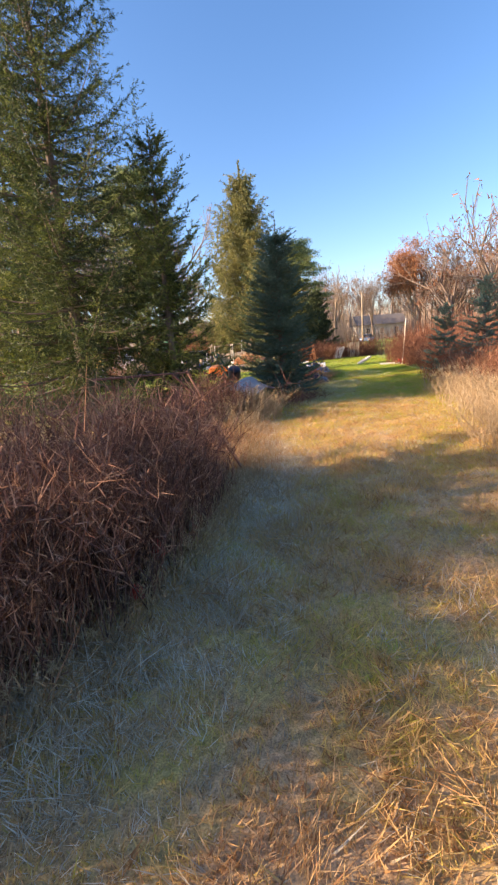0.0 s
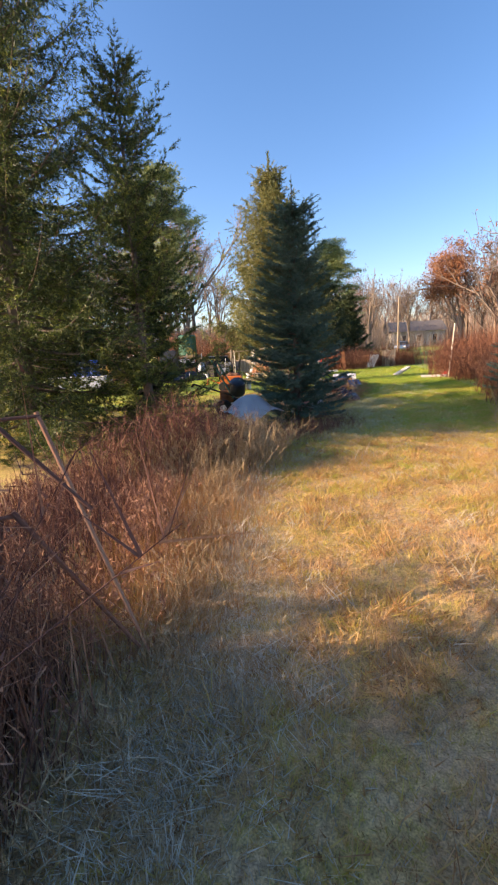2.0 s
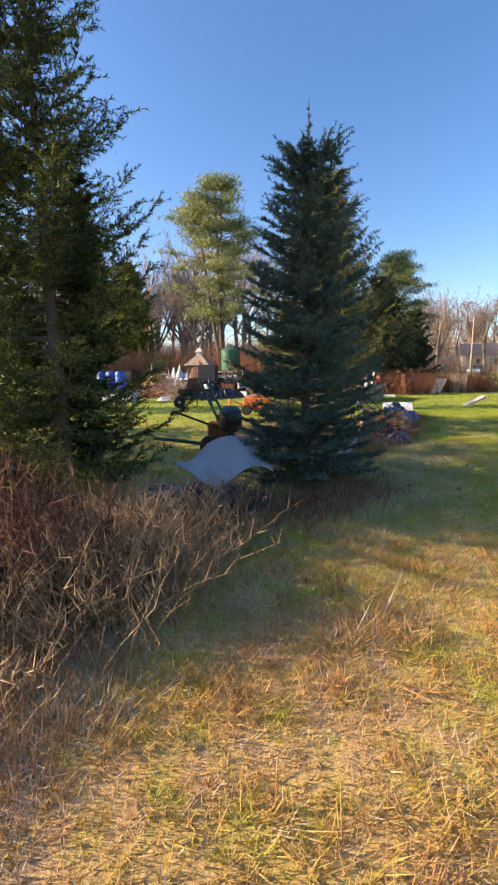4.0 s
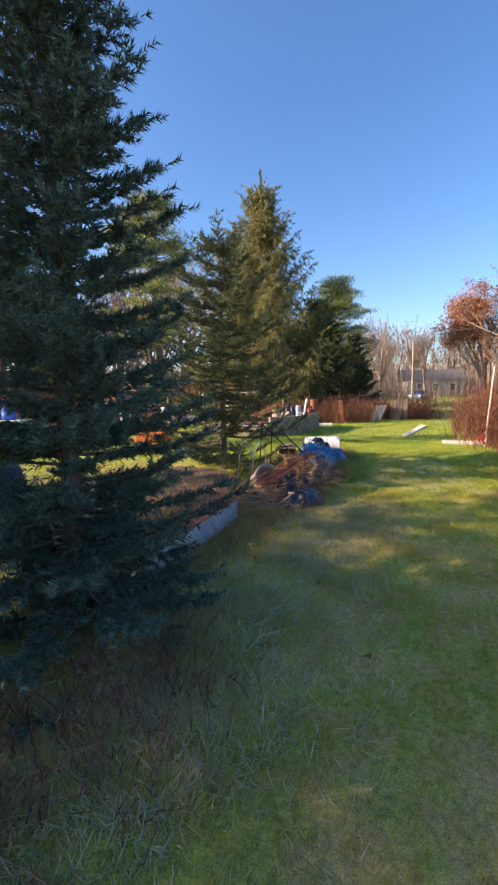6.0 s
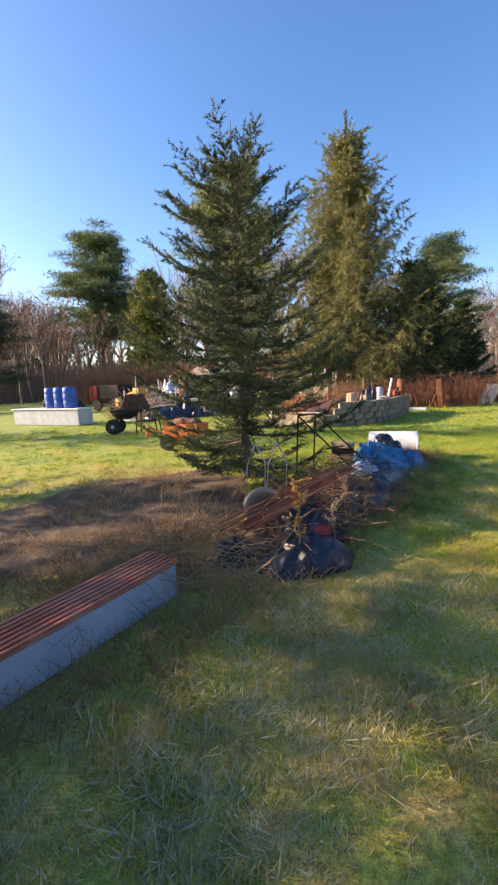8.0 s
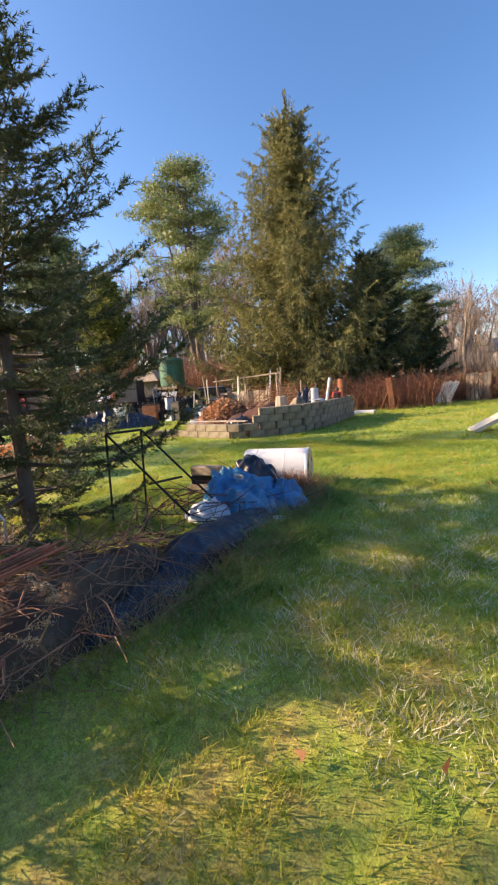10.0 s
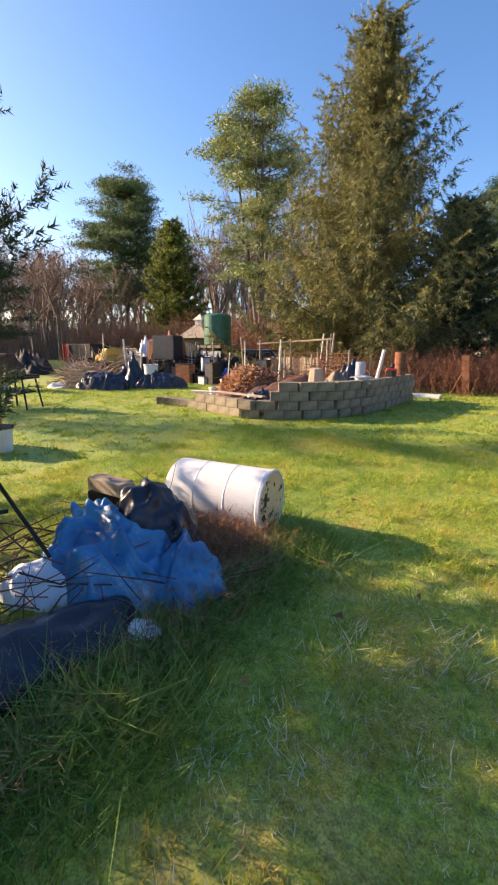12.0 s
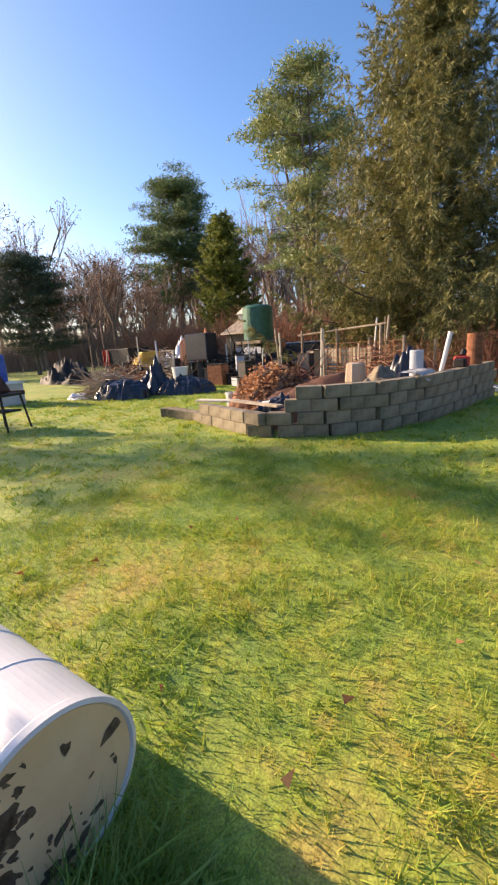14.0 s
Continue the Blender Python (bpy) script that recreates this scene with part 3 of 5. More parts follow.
conifer("small_fir", (4.1, 12.2, 0), 2.55, 0.6, M_BLUE, "small thin fir in the thicket", 16, whorl=0.2, per=8, twig=0.13, needles=22, nl=0.045, nw=0.012, low=0.4, leader=0.3)
conifer("small_fir", (4.95, 11.3, 0), 3.1, 0.85, M_BLUE, "dark small fir beside the thicket", 17, whorl=0.2, per=8, twig=0.14, needles=22, nl=0.045, nw=0.012, low=0.4, leader=0.3)
conifer("big_spruce", (-5.63, 36.7, 0), 16.8, 6.2, M_OLIVE, "big old spruce with drooping olive-brown boughs", 18, whorl=0.62, per=12, twig=0.58, needles=30, nl=0.19, nw=0.036, low=1.0, power=1.12, droop=0.34, hang=0.8, leader=1.6, tr=0.035, vary=0.38, tips=0.45)
conifer("old_spruce", (-2.2, 41.0, 0), 9.0, 3.2, M_DARKSPRUCE, "dark spruce behind the big one", 19, whorl=0.5, per=11, twig=0.45, needles=18, nl=0.18, nw=0.06, low=0.8, power=0.7, droop=0.2)
conifer("old_spruce", (0.5, 45.0, 0), 7.0, 2.2, M_DARKSPRUCE, "dark spruce at the edge of the yard", 20, whorl=0.5, per=10, twig=0.42, needles=18, nl=0.18, nw=0.06, low=0.6, droop=0.15)
conifer("old_spruce", (-38.2, 56.6, 0.2), 16.9, 5.0, M_SPRUCE, "tall green fir before the woods", 21, whorl=0.75, per=11, twig=0.65, needles=18, nl=0.3, nw=0.11, low=1.0, power=0.7, droop=0.15)
# spruces outside the view that shade the path
conifer("shade_spruce", (-8.6, -1.5, 0), 11.0, 2.35, M_SPRUCE, "tall spruce shading the start of the path", 22, whorl=0.45, per=9, twig=0.42, needles=12, nl=0.11, nw=0.05, low=0.5, power=0.6)
conifer("shade_spruce", (-9.4, 12.2, 0), 8.6, 1.5, M_SPRUCE, "young spruce shading the lawn beside the heap", 23, whorl=0.4, per=8, twig=0.32, needles=14, nl=0.09, nw=0.036, low=0.5)
conifer("shade_spruce", (-24.0, 14.5, 0), 15.0, 2.6, M_SPRUCE, "tall spruce shading the lawn before the block wall", 27, whorl=0.8, per=7, twig=0.6, needles=10, nl=0.16, nw=0.08, low=1.5)

# ---- far trees ----
pine("white_pine", (-20.9, 51, 0.1), 23.2, 5.6, "tall white pine with several stems and level boughs", 31, stems=5, clumps=125, per=200, low=0.3)
pine("white_pine", (-52.0, 60, 0.3), 25.5, 8.0, "broad round-topped pine before the woods", 32, stems=1, clumps=170, per=300, low=0.3, mat=M_PINE)
pine("yard_pine", (-39.0, 33, 0), 10.2, 5.2, "dark low pine at the edge of the yard", 33, clumps=150, per=420, low=0.15, mat=M_DARKSPRUCE)
pine("yard_pine", (-1.6, 55, 0.2), 13.4, 4.6, "rounded olive-green pine behind the spruces", 34, clumps=150, per=330, low=0.2)
bare_tree("bare_tree", (-33.0, 62, 0.4), 21.0, "tall leafless grey tree between the pines", 38, 0.4, 6, 0.3)
bare_tree("bare_tree", (-47.0, 66, 0.4), 19.0, "leafless grey-brown tree behind the round pine", 39, 0.42, 6, 0.28)
bare_tree("bare_tree", (-27.5, 58, 0.3), 15.0, "leafless twiggy tree beside the tall pine", 40, 0.45, 6, 0.22)
bare_tree("bare_tree", (4.3, 75, 1.0), 13.0, "leafless grey tree beyond the lawn", 35, 0.36, 6, 0.3)
bare_tree("bare_tree", (10.6, 75, 1.0), 10.6, "leafless grey tree beside the road", 36, 0.45, 6, 0.22)
bare_tree("oak_tree", (14.4, 60, 0.3), 13.2, "oak with the last russet leaves", 37, 0.42, 6, 0.26, leaves=14000, mat=M_RUSSET, leaf=0.12)


def woods(name, label, spots, seed, mat, leaves=0):
    rng = np.random.default_rng(seed)
    segs, tips = [], []
    for x, y, h in spots:
        s, e = limbs(rng, h, 0.42, 4, 0.018 * h, 0.34)
        k = h / max(float(q[1][2]) for q in s)
        o = np.array([x, y, min(6, rise(x, y))])
        segs += [(o + a * k, o + b * k, max(c, 0.02), max(d, 0.015)) for a, b, c, d in s]
        tips += [o + q * k for q in e]
    v, f = stalk_mesh(segs, 3)
    ob = raw(name, v, f, mat, n=4)
    tagged(ob, label, "woods", kind="stuff")
    if leaves:
        t = np.array(tips)
        c = t[rng.integers(0, len(t), leaves)] + rng.normal(0, 0.2, (leaves, 3))
        v, f = blade_mesh(c, c + rng.normal(0, 0.2, (leaves, 3)), np.full(leaves, 0.12), rng)
        raw("dry_leaves", v, f, M_LEAFLITTER, ob)
    return ob


rw = np.random.default_rng(77)
woods("far_woods", "leafless grey-brown woods behind the yard", [(rw.uniform(-125, -25), rw.uniform(66, 105), rw.uniform(16, 27)) for _ in range(105)], 41, M_GREYBARK, 30000)
woods("far_woods", "leafless woods along the side of the yard", [(rw.uniform(-75, -45), rw.uniform(20, 62), rw.uniform(11, 18)) for _ in range(52)], 42, M_GREYBARK, 18000)
woods("far_woods", "leafless woods beyond the road", [(rw.uniform(-12, 60), rw.uniform(82, 125), rw.uniform(9, 16)) for _ in range(84)], 43, M_GREYBARK, 26000)
woods("far_woods", "leafless reddish woods beside the lawn", [(rw.uniform(14, 40), rw.uniform(22, 75), rw.uniform(8, 14)) for _ in range(64)], 44, M_GREYBARK, 16000)
woods("far_woods", "woods behind the start of the path", [(rw.uniform(-50, 40), rw.uniform(-70, -35), rw.uniform(9, 14)) for _ in range(30)], 45, M_GREYBARK, 3000)

# ---- thickets and weeds ----
rb = np.random.default_rng(5)
left_edge = [(-2.2, -1.8), (-1.5, 0), (-1.4, 1.5), (-1.45, 3.0), (-1.9, 4.6), (-2.3, 5.6)]
thicket("bramble_thicket", "tall dead red-brown brambles and weeds beside the path", np.concatenate([band(rb, 1500, left_edge[:3], 0.2) - (0.1, 0), band(rb, 1500, [(x - 1.2, y) for x, y in left_edge[:3]], 0.45)]), 0.7, 1.5, M_WEED, 51, twigs=8, fluff=16000)
thicket("low_brambles", "lower dead red-brown weeds beside the path", np.concatenate([band(rb, 1000, left_edge[2:], 0.24) - (0.1, 0), band(rb, 1000, [(x - 1.2, y) for x, y in left_edge[2:]], 0.45)]), 0.12, 0.38, M_WEED, 50, twigs=7, fluff=6000)
thicket("dry_weeds", "upright reddish dry stems behind the wire netting", band(rb, 420, [(-3.0, 5.2), (-2.2, 5.8), (-1.6, 6.3)], 0.22), 0.7, 1.15, M_WEED, 49, twigs=5, rad=0.005, lean=0.14)
thicket("dry_weeds", "pale dry weeds at the foot of the brambles", band(rb, 1500, [(-1.6, -1.4), (-1.1, 0.2), (-0.95, 2.2), (-1.05, 3.2), (-1.4, 4.6), (-1.5, 6.2)], 0.12), 0.12, 0.36, M_STRAW, 52, twigs=3, rad=0.003, lean=0.5)
thicket("dry_weeds", "tan dry weeds in the sun before the scrap", band(rb, 1500, [(-1.9, 5.6), (-1.5, 6.6), (-1.7, 7.6)], 0.35), 0.3, 0.75, M_STRAW, 53, twigs=4, lean=0.35)
thicket("dry_weeds", "orange-tan dry weeds beside the mown path", band(rb, 2600, [(2.6, 2.6), (3.0, 4.5), (3.3, 7.0), (3.7, 10.0)], 0.35), 0.3, 0.8, M_STRAW, 54, twigs=4, lean=0.3)
thicket("red_thicket", "tall red-brown thicket beside the lawn", np.concatenate([band(rb, 1900, [(4.4, 5.0), (4.4, 9.0), (4.7, 13.0), (5.4, 16.0)], 0.5), band(rb, 2200, [(6.5, 7), (6.5, 14.0), (6.6, 19.0), (7.6, 24)], 0.9)]), 0.6, 1.4, M_REDWEED, 55, twigs=6, rad=0.006, fluff=8000)
thicket("red_thicket", "red-brown bushes at the edge of the far lawn", band(rb, 2200, [(5.4, 19.5), (5.6, 23), (6.6, 27), (7.5, 30)], 0.7), 0.7, 1.9, M_REDWEED, 56, twigs=6, rad=0.008)
thicket("red_thicket", "red-brown bushes behind the lawn", band(rb, 2200, [(-2.0, 34), (1.5, 36.0), (5, 37)], 0.9), 0.7, 1.7, M_REDWEED, 57, twigs=6, rad=0.011, fluff=5000)
thicket("red_thicket", "dark red shrubs behind the scrap yard", band(rb, 1800, [(-34, 40), (-27, 40), (-18, 42), (-10, 40)], 1.2), 1.8, 4.4, M_REDWEED, 58, twigs=7, rad=0.016, fluff=6000)
thicket("dry_weeds", "brown dead grass along the scrap heap", band(rb, 2200, [(-0.9, 9.4), (-0.35, 11.6), (0.25, 13.6), (0.62, 15.6), (0.72, 17.4), (0.55, 18.3)], 0.14), 0.08, 0.34, M_STRAW, 59, twigs=2, rad=0.0025, lean=0.6)


# ---- concrete block wall ----
def line_points(line, step, off=0.0):
    line = [Vector((*p, 0)) for p in line]
    total, out, d = sum((b - a).length for a, b in zip(line, line[1:])), [], off
    while d < total:
        r = d
        for a, b in zip(line, line[1:]):
            L = (b - a).length
            if r <= L:
                out.append((a + (b - a) * (r / L), math.degrees(math.atan2(b.y - a.y, b.x - a.x))))
                break
            r -= L
        d += step
    return out


BLOCK = boxes(((0, 0, 0), (0.395, 0.195, 0.19)), bev=0.008)
block_mesh = bpy.data.meshes.new("concrete_block")
BLOCK.to_mesh(block_mesh)
BLOCK.free()
block_mesh.materials.append(M_CONC)
wall_thing = thing("block_wall", (-2.6, 23.4, 0), "curved dry-stacked concrete block wall, weathered tan", "wall")
UP = [(-2.55, 23.3), (-1.95, 23.72), (-1.45, 24.4), (-1.2, 25.3), (-1.1, 26.5), (-1.05, 28.7)]
LOW = [(-4.95, 23.55), (-2.95, 23.1), (-2.55, 23.3)]
for line, courses in ((UP, 4), (LOW, 2)):
    for c in range(courses):
        for p, a in line_points(line, 0.405, 0.2 + 0.2 * (c % 2) - (0.12 if c == 0 else 0)):
            b = new("concrete_block", block_mesh)
            b.parent = wall_thing
            b.matrix_basis = pose(p.x + 2.6 + random.uniform(-0.012, 0.012), p.y - 23.4 + random.uniform(-0.015, 0.015), 0.097 + c * 0.195, 0, 0, a + random.uniform(-1.5, 1.5))

# ---- white drum ----
drum = thing("plastic_drum", (0.05, 18.48, 0.25), "white plastic drum lying on its side with a stained end", "drum")
dm = pose(0, 0, 0, 0, 90, 0) @ Matrix.Translation((0, 0, -0.44))
DR = 0.26
prof = [(DR - 0.03, 0.0), (DR - 0.005, 0.012), (DR, 0.04), (DR, 0.28), (DR + 0.003, 0.288), (DR, 0.296), (DR, 0.56), (DR + 0.003, 0.568), (DR, 0.576), (DR, 0.84), (DR + 0.006, 0.85), (DR + 0.006, 0.876), (DR - 0.008, 0.88), (DR - 0.014, 0.868)]
part("shell", lathe(prof, 64, dm), M_WHITE, drum, smooth=False)
# the end's yellow stands in for sunlight bounced up from the grass
part("end", lathe([(DR - 0.014, 0.866), (DR - 0.016, 0.872)], 40, dm), M_BOUNCECREAM, drum, "cream end warmed with ground-bounce colour, stained with dirt")
drum.rotation_euler = (0, 0, radians(9))

rs = random.Random(9)
M_EARTH = surface("bare_earth", [(0.05, 0.035, 0.025), (0.11, 0.075, 0.05), (0.2, 0.14, 0.08)], 3, 0.95, 0.6, 50)


def spot_dirt(parent, x, r, n):
    """Ragged flakes and streaks of dirt on the drum's end, thickest towards its low side."""
    for k in range(n):
        bm = bmesh.new()
        a, d = rs.gauss(4.0, 1.4), r * math.sqrt(rs.uniform(0.05, 0.98))
        s, long, turn = 0.004 + 0.022 * rs.random() ** 2.2, rs.uniform(0.7, 2.6), rs.uniform(0, 3.14)
        vs = []
        for i in range(9):
            t = i * 0.698
            e = s * rs.uniform(0.55, 1.35)
            px, pz = e * long * math.cos(t), e * math.sin(t)
            y, z = d * math.cos(a) + px * math.cos(turn) - pz * math.sin(turn), d * math.sin(a) + px * math.sin(turn) + pz * math.cos(turn)
            q = min(1.0, r / max(1e-6, math.hypot(y, z)))
            vs.append(bm.verts.new((x, y * q, z * q)))
        f = bm.faces.new(vs)
        ex = bmesh.ops.extrude_face_region(bm, geom=[f])
        bmesh.ops.translate(bm, vec=(0.002, 0, 0), verts=[v for v in ex["geom"] if isinstance(v, bmesh.types.BMVert)])
        part("dirt_smear", bm, M_DIRT, parent)


spot_dirt(drum, 0.433, DR - 0.03, 60)

# ---- corrugated panels ----
pan = thing("panel_stack", (-0.8, 11.55, 0), "long low stack of rust-red corrugated panels with pale sides", "metal sheets", rz=-5.3)
# the side's bluish cast is shade carried in its pale colour
part("side", boxes(((0.03, 0, 0.125), (0.26, 2.1, 0.25)), bev=0.01), M_PALESIDE, pan, "pale side tinted with the blue-grey of shade")
part("corrugated_top", boxes(((0, 0, 0.262), (0.34, 2.15, 0.014)), *[((-0.14 + 0.047 * k, 0, 0.276), (0.022, 2.15, 0.016)) for k in range(7)], bev=0.003), M_REDROOF, pan, "rust-red corrugated top sheet")


# ---- pale sheet over black plastic ----
def wavy_sheet(w, l, fn, n=20, th=0.012):
    bm = bmesh.new()
    g = [[bm.verts.new((w * (i / n - 0.5), l * (j / n - 0.5), fn(i / n, j / n))) for j in range(n + 1)] for i in range(n + 1)]
    for i in range(n):
        for j in range(n):
            bm.faces.new((g[i][j], g[i + 1][j], g[i + 1][j + 1], g[i][j + 1]))
    bmesh.ops.solidify(bm, geom=bm.faces[:], thickness=th)
    return bm


def sheet_height(u, v):
    front = 0.33 + 0.13 * math.cos(2 * math.pi * u / 0.84)
    back = 0.34 + 0.36 * math.sin(math.pi * min(1, u * 1.05)) ** 1.3
    k = v * v * (3 - 2 * v)
    return front * (1 - k) + back * k + 0.012 * math.sin(14 * u + 5 * v) * (0.3 + v)


ob = part("grey_tarp", wavy_sheet(1.2, 0.85, sheet_height, 36), M_GREYTARP, None, smooth=True)
tagged(ob, "pale grey-white plastic tarp bent over a heap", "tarp").matrix_basis = pose(-1.78, 8.95, 0.0, 0, 0, 17)

# ---- green wheeled machine ----
gm = thing("green_log_arch", (-2.95, 11.0, 0), "green steel hauling cart with raised bars and wheel", "cart")
part("mast", rods(((0.22, 0, 0.45), (-0.32, 0.05, 1.43), 0.025), ((0.34, 0.1, 0.45), (-0.2, 0.15, 1.38), 0.025), ((0.1, 0, 0.68), (0.2, 0.12, 0.7), 0.02), ((-0.1, 0.02, 1.05), (0.0, 0.14, 1.05), 0.02)), M_GREEN, gm)
part("tow_bar", rods(((0.25, 0, 0.5), (-0.78, -0.1, 0.84), 0.022), ((-0.78, -0.1, 0.84), (-0.84, -0.1, 0.78), 0.03)), M_IRON, gm)
part("drawbar", boxes(((-0.6, 0.0, 0.26), (1.45, 0.06, 0.06), 0, 0, 3)), M_GREEN, gm, "pale green box-section bar")
for sx in (-0.16, 0.4):
    bm = lathe([(0.1, -0.05), (0.19, -0.06), (0.215, -0.03), (0.215, 0.03), (0.19, 0.06), (0.1, 0.05)], 24, pose(0.0 + (sx > 0) * 0.1, sx, 0.215, 90, 0, 0))
    w = part("tyre", bm, M_RUBBER, gm, smooth=True)
    part("rim", lathe([(0.03, -0.065), (0.105, -0.045), (0.105, 0.045), (0.03, 0.065)], 20, pose(0.0 + (sx > 0) * 0.1, sx, 0.215, 90, 0, 0)), M_WHITE, w)
part("tank", lathe([(0.16, 0), (0.2, 0.05), (0.2, 0.34), (0.17, 0.38)], 18, pose(0.32, 0.05, 0.55, 28, 12, 0)), M_BLACK, gm, "black plastic bucket", True)
part("engine_box", boxes(((0.02, 0.1, 0.5), (0.34, 0.26, 0.3), 15), ((0.1, 0.1, 0.72), (0.18, 0.16, 0.14), 20), bev=0.03), M_RUST, gm)
part("axle", rods(((0.05, -0.2, 0.215), (0.08, 0.45, 0.215), 0.025)), M_IRON, gm)


# ---- piles of sticks ----
def stick_pile(name, loc, label, n, rx, ry, h, seed, mat=M_WOOD, rad=0.008, length=0.9):
    r = np.random.default_rng(seed)
    segs = []
    for _ in range(n):
        a, d = r.uniform(0, 6.28), math.sqrt(r.uniform(0, 1))
        x, y = rx * d * math.cos(a), ry * d * math.sin(a)
        z = h * (1 - d * d) * r.uniform(0.2, 1.0) + 0.03
        e = r.normal(0, 1, 3) * (1, 1, 0.35)
        e /= np.linalg.norm(e)
        L = length * r.uniform(0.3, 1.0)
        p = np.array([x, y, z])
        m = p + e * L * 0.5 + r.normal(0, 0.04, 3)
        q = m + (e + r.normal(0, 0.25, 3)) * L * 0.5
        m[2], q[2] = max(m[2], 0.02), max(q[2], 0.015)
        rr = rad * r.uniform(0.5, 1.6)
        segs += [(p, m, rr, rr * 0.8), (m, q, rr * 0.8, rr * 0.4)]
    v, f = stalk_mesh(segs, 4)
    v = v + np.array(loc)
    return tagged(raw(name, v, f, mat, n=4), label, "brush pile", kind="stuff")


def mound(name, loc, rx, ry, h, seed, mat, label, category, rz=0, rough=0.45, scale=2.4, n=26):
    ob = part(name, heap(rx, ry, h, seed, n=n, rough=rough, scale=scale), mat, None, smooth=True)
    ob.matrix_basis = pose(*loc, 0, 0, rz)
    return tagged(ob, label, category)


def scatter_leaves(name, label, loc, rx, ry, h, n, size, mat, seed):
    r = np.random.default_rng(seed)
    a, d = r.uniform(0, 6.28, n), np.sqrt(r.uniform(0, 1, n))
    c = np.column_stack([loc[0] + rx * d * np.cos(a), loc[1] + ry * d * np.sin(a), loc[2] + h * (1 - d ** 2) ** 0.7 * (0.95 + 0.12 * r.normal(size=n)) + 0.015])
    v, f = blade_mesh(c, c + r.normal(0, size, (n, 3)) * (1, 1, 0.6), np.full(n, size * 1.3), r)
    return tagged(raw(name, v, f, mat), label, "leaves", kind="stuff")


def folded(rx, ry, h, seed, folds=26, amp=0.06, n=72):
    """Plastic cloth thrown over a heap: a low mound crossed by soft, bent folds."""
    r = random.Random(seed)
    bm = heap(rx, ry, h, seed, n=n, rough=0.16, scale=1.5)
    small = min(1.0, min(rx, ry) / 0.4)
    lines = [(r.uniform(-rx, rx), r.uniform(-ry, ry), r.uniform(0, 3.14), r.uniform(0.02, 0.042), amp * r.uniform(0.35, 0.85), r.uniform(2, 6)) for _ in range(folds)]
    for v in bm.verts:
        if v.co.z <= -0.02:
            continue
        p, up = v.co.copy(), 0.0
        for x, y, a, w, k, bend in lines:
            dx, dy = p.x - x, p.y - y
            along, off = dx * math.cos(a) + dy * math.sin(a), -dx * math.sin(a) + dy * math.cos(a)
            off += 0.04 * math.sin(along * bend * 2)
            up += k * (math.exp(-(off / w) ** 2) - 0.4 * math.exp(-((off - 2 * w) / w) ** 2)) * math.exp(-(along / (0.9 * min(rx, ry))) ** 2)
        d = Vector((p.x / rx * 0.7, p.y / ry * 0.7, 0.8)).normalized()
        v.co = p + d * (up * small + 0.02 * small * (1 - 2.4 * abs(noise.noise(p * 6.5)))) * min(1, (p.z + 0.02) * 4)
        v.co.z = max(v.co.z, 0.0)
    return bm


def draped(name, loc, rx, ry, h, seed, mat, label, rz=0, amp=0.07):
    ob = part(name, folded(rx, ry, h, seed, amp=amp), mat, None, smooth=True)
    ob.matrix_basis = pose(*loc, 0, 0, rz)
    return tagged(ob, label, "tarp")


mound("bare_earth", (-2.6, 14.2, 0), 1.6, 2.1, 0.04, 44, M_EARTH, "bare brown earth under the spruce", "earth", n=40, rough=0.5)
draped("black_sheeting", (-2.05, 8.5, 0), 1.0, 0.65, 0.16, 3, M_BLACK, "crumpled black plastic sheeting in dead weeds", 10, 0.04)
thicket("dry_weeds", "low brown dead weeds before the tarp", np.concatenate([band(rb, 700, [(-2.4, 7.5), (-1.5, 8.1), (-0.7, 8.8)], 0.28), band(rb, 500, [(-1.2, 7.4), (-0.4, 8.8), (-0.1, 9.6)], 0.3)]), 0.12, 0.4, M_WEED, 98, twigs=4, rad=0.003, lean=0.4)
make_grass("dead_grass", "dry tan grass on the bare earth", 0, 1, 0, 1, 22000, 0.03, 0.12, 0.009, 9, mat=M_STRAW, along=([(-3.8, 15.5), (-2.6, 14.2), (-1.6, 13.2), (-1.3, 12.2)], 0.6))
mound("earth_heap", (-0.25, 14.6, 0), 0.55, 1.5, 0.3, 4, M_EARTH, "dark mound of earth and dead leaves under scrap", "earth heap", -8)
stick_pile("brush_pile", (-0.15, 14.7, 0.1), "tangled pile of dead brown sticks and stems", 520, 0.55, 1.4, 0.34, 61, M_WEED, 0.0045, 0.6)
stick_pile("brush_pile", (-0.75, 13.2, 0.0), "flattened dry stalks behind the panels", 420, 0.7, 0.7, 0.22, 62, M_STRAW, 0.0035, 0.8)
stick_pile("brush_pile", (-0.2, 17.2, 0.0), "dead twigs round the blue tarp", 200, 0.8, 1.2, 0.25, 63, M_WEED, 0.005, 0.7)
draped("black_bag", (0.16, 13.45, 0), 0.44, 0.27, 0.24, 5, M_BLACK, "shiny black plastic bag lying by the brush", 42, 0.05)
draped("black_bag", (-0.1, 14.0, 0.0), 0.5, 0.45, 0.3, 6, M_BLACK, "black plastic bag under dead stems", 40, 0.05)
mound("red_cloth", (0.12, 13.78, 0.2), 0.15, 0.1, 0.045, 35, M_RED, "crumpled red cloth on the black plastic", "cloth", 20, n=14)
mound("black_bag", (-0.5, 13.35, 0), 0.25, 0.3, 0.12, 16, M_BLACK, "flat black plastic scrap in the grass", "plastic sheet", 40)
sack = thing("torn_sack", (-0.5, 13.95, 0.12), "torn pale feed sack with an open mouth", "sack", rz=30)
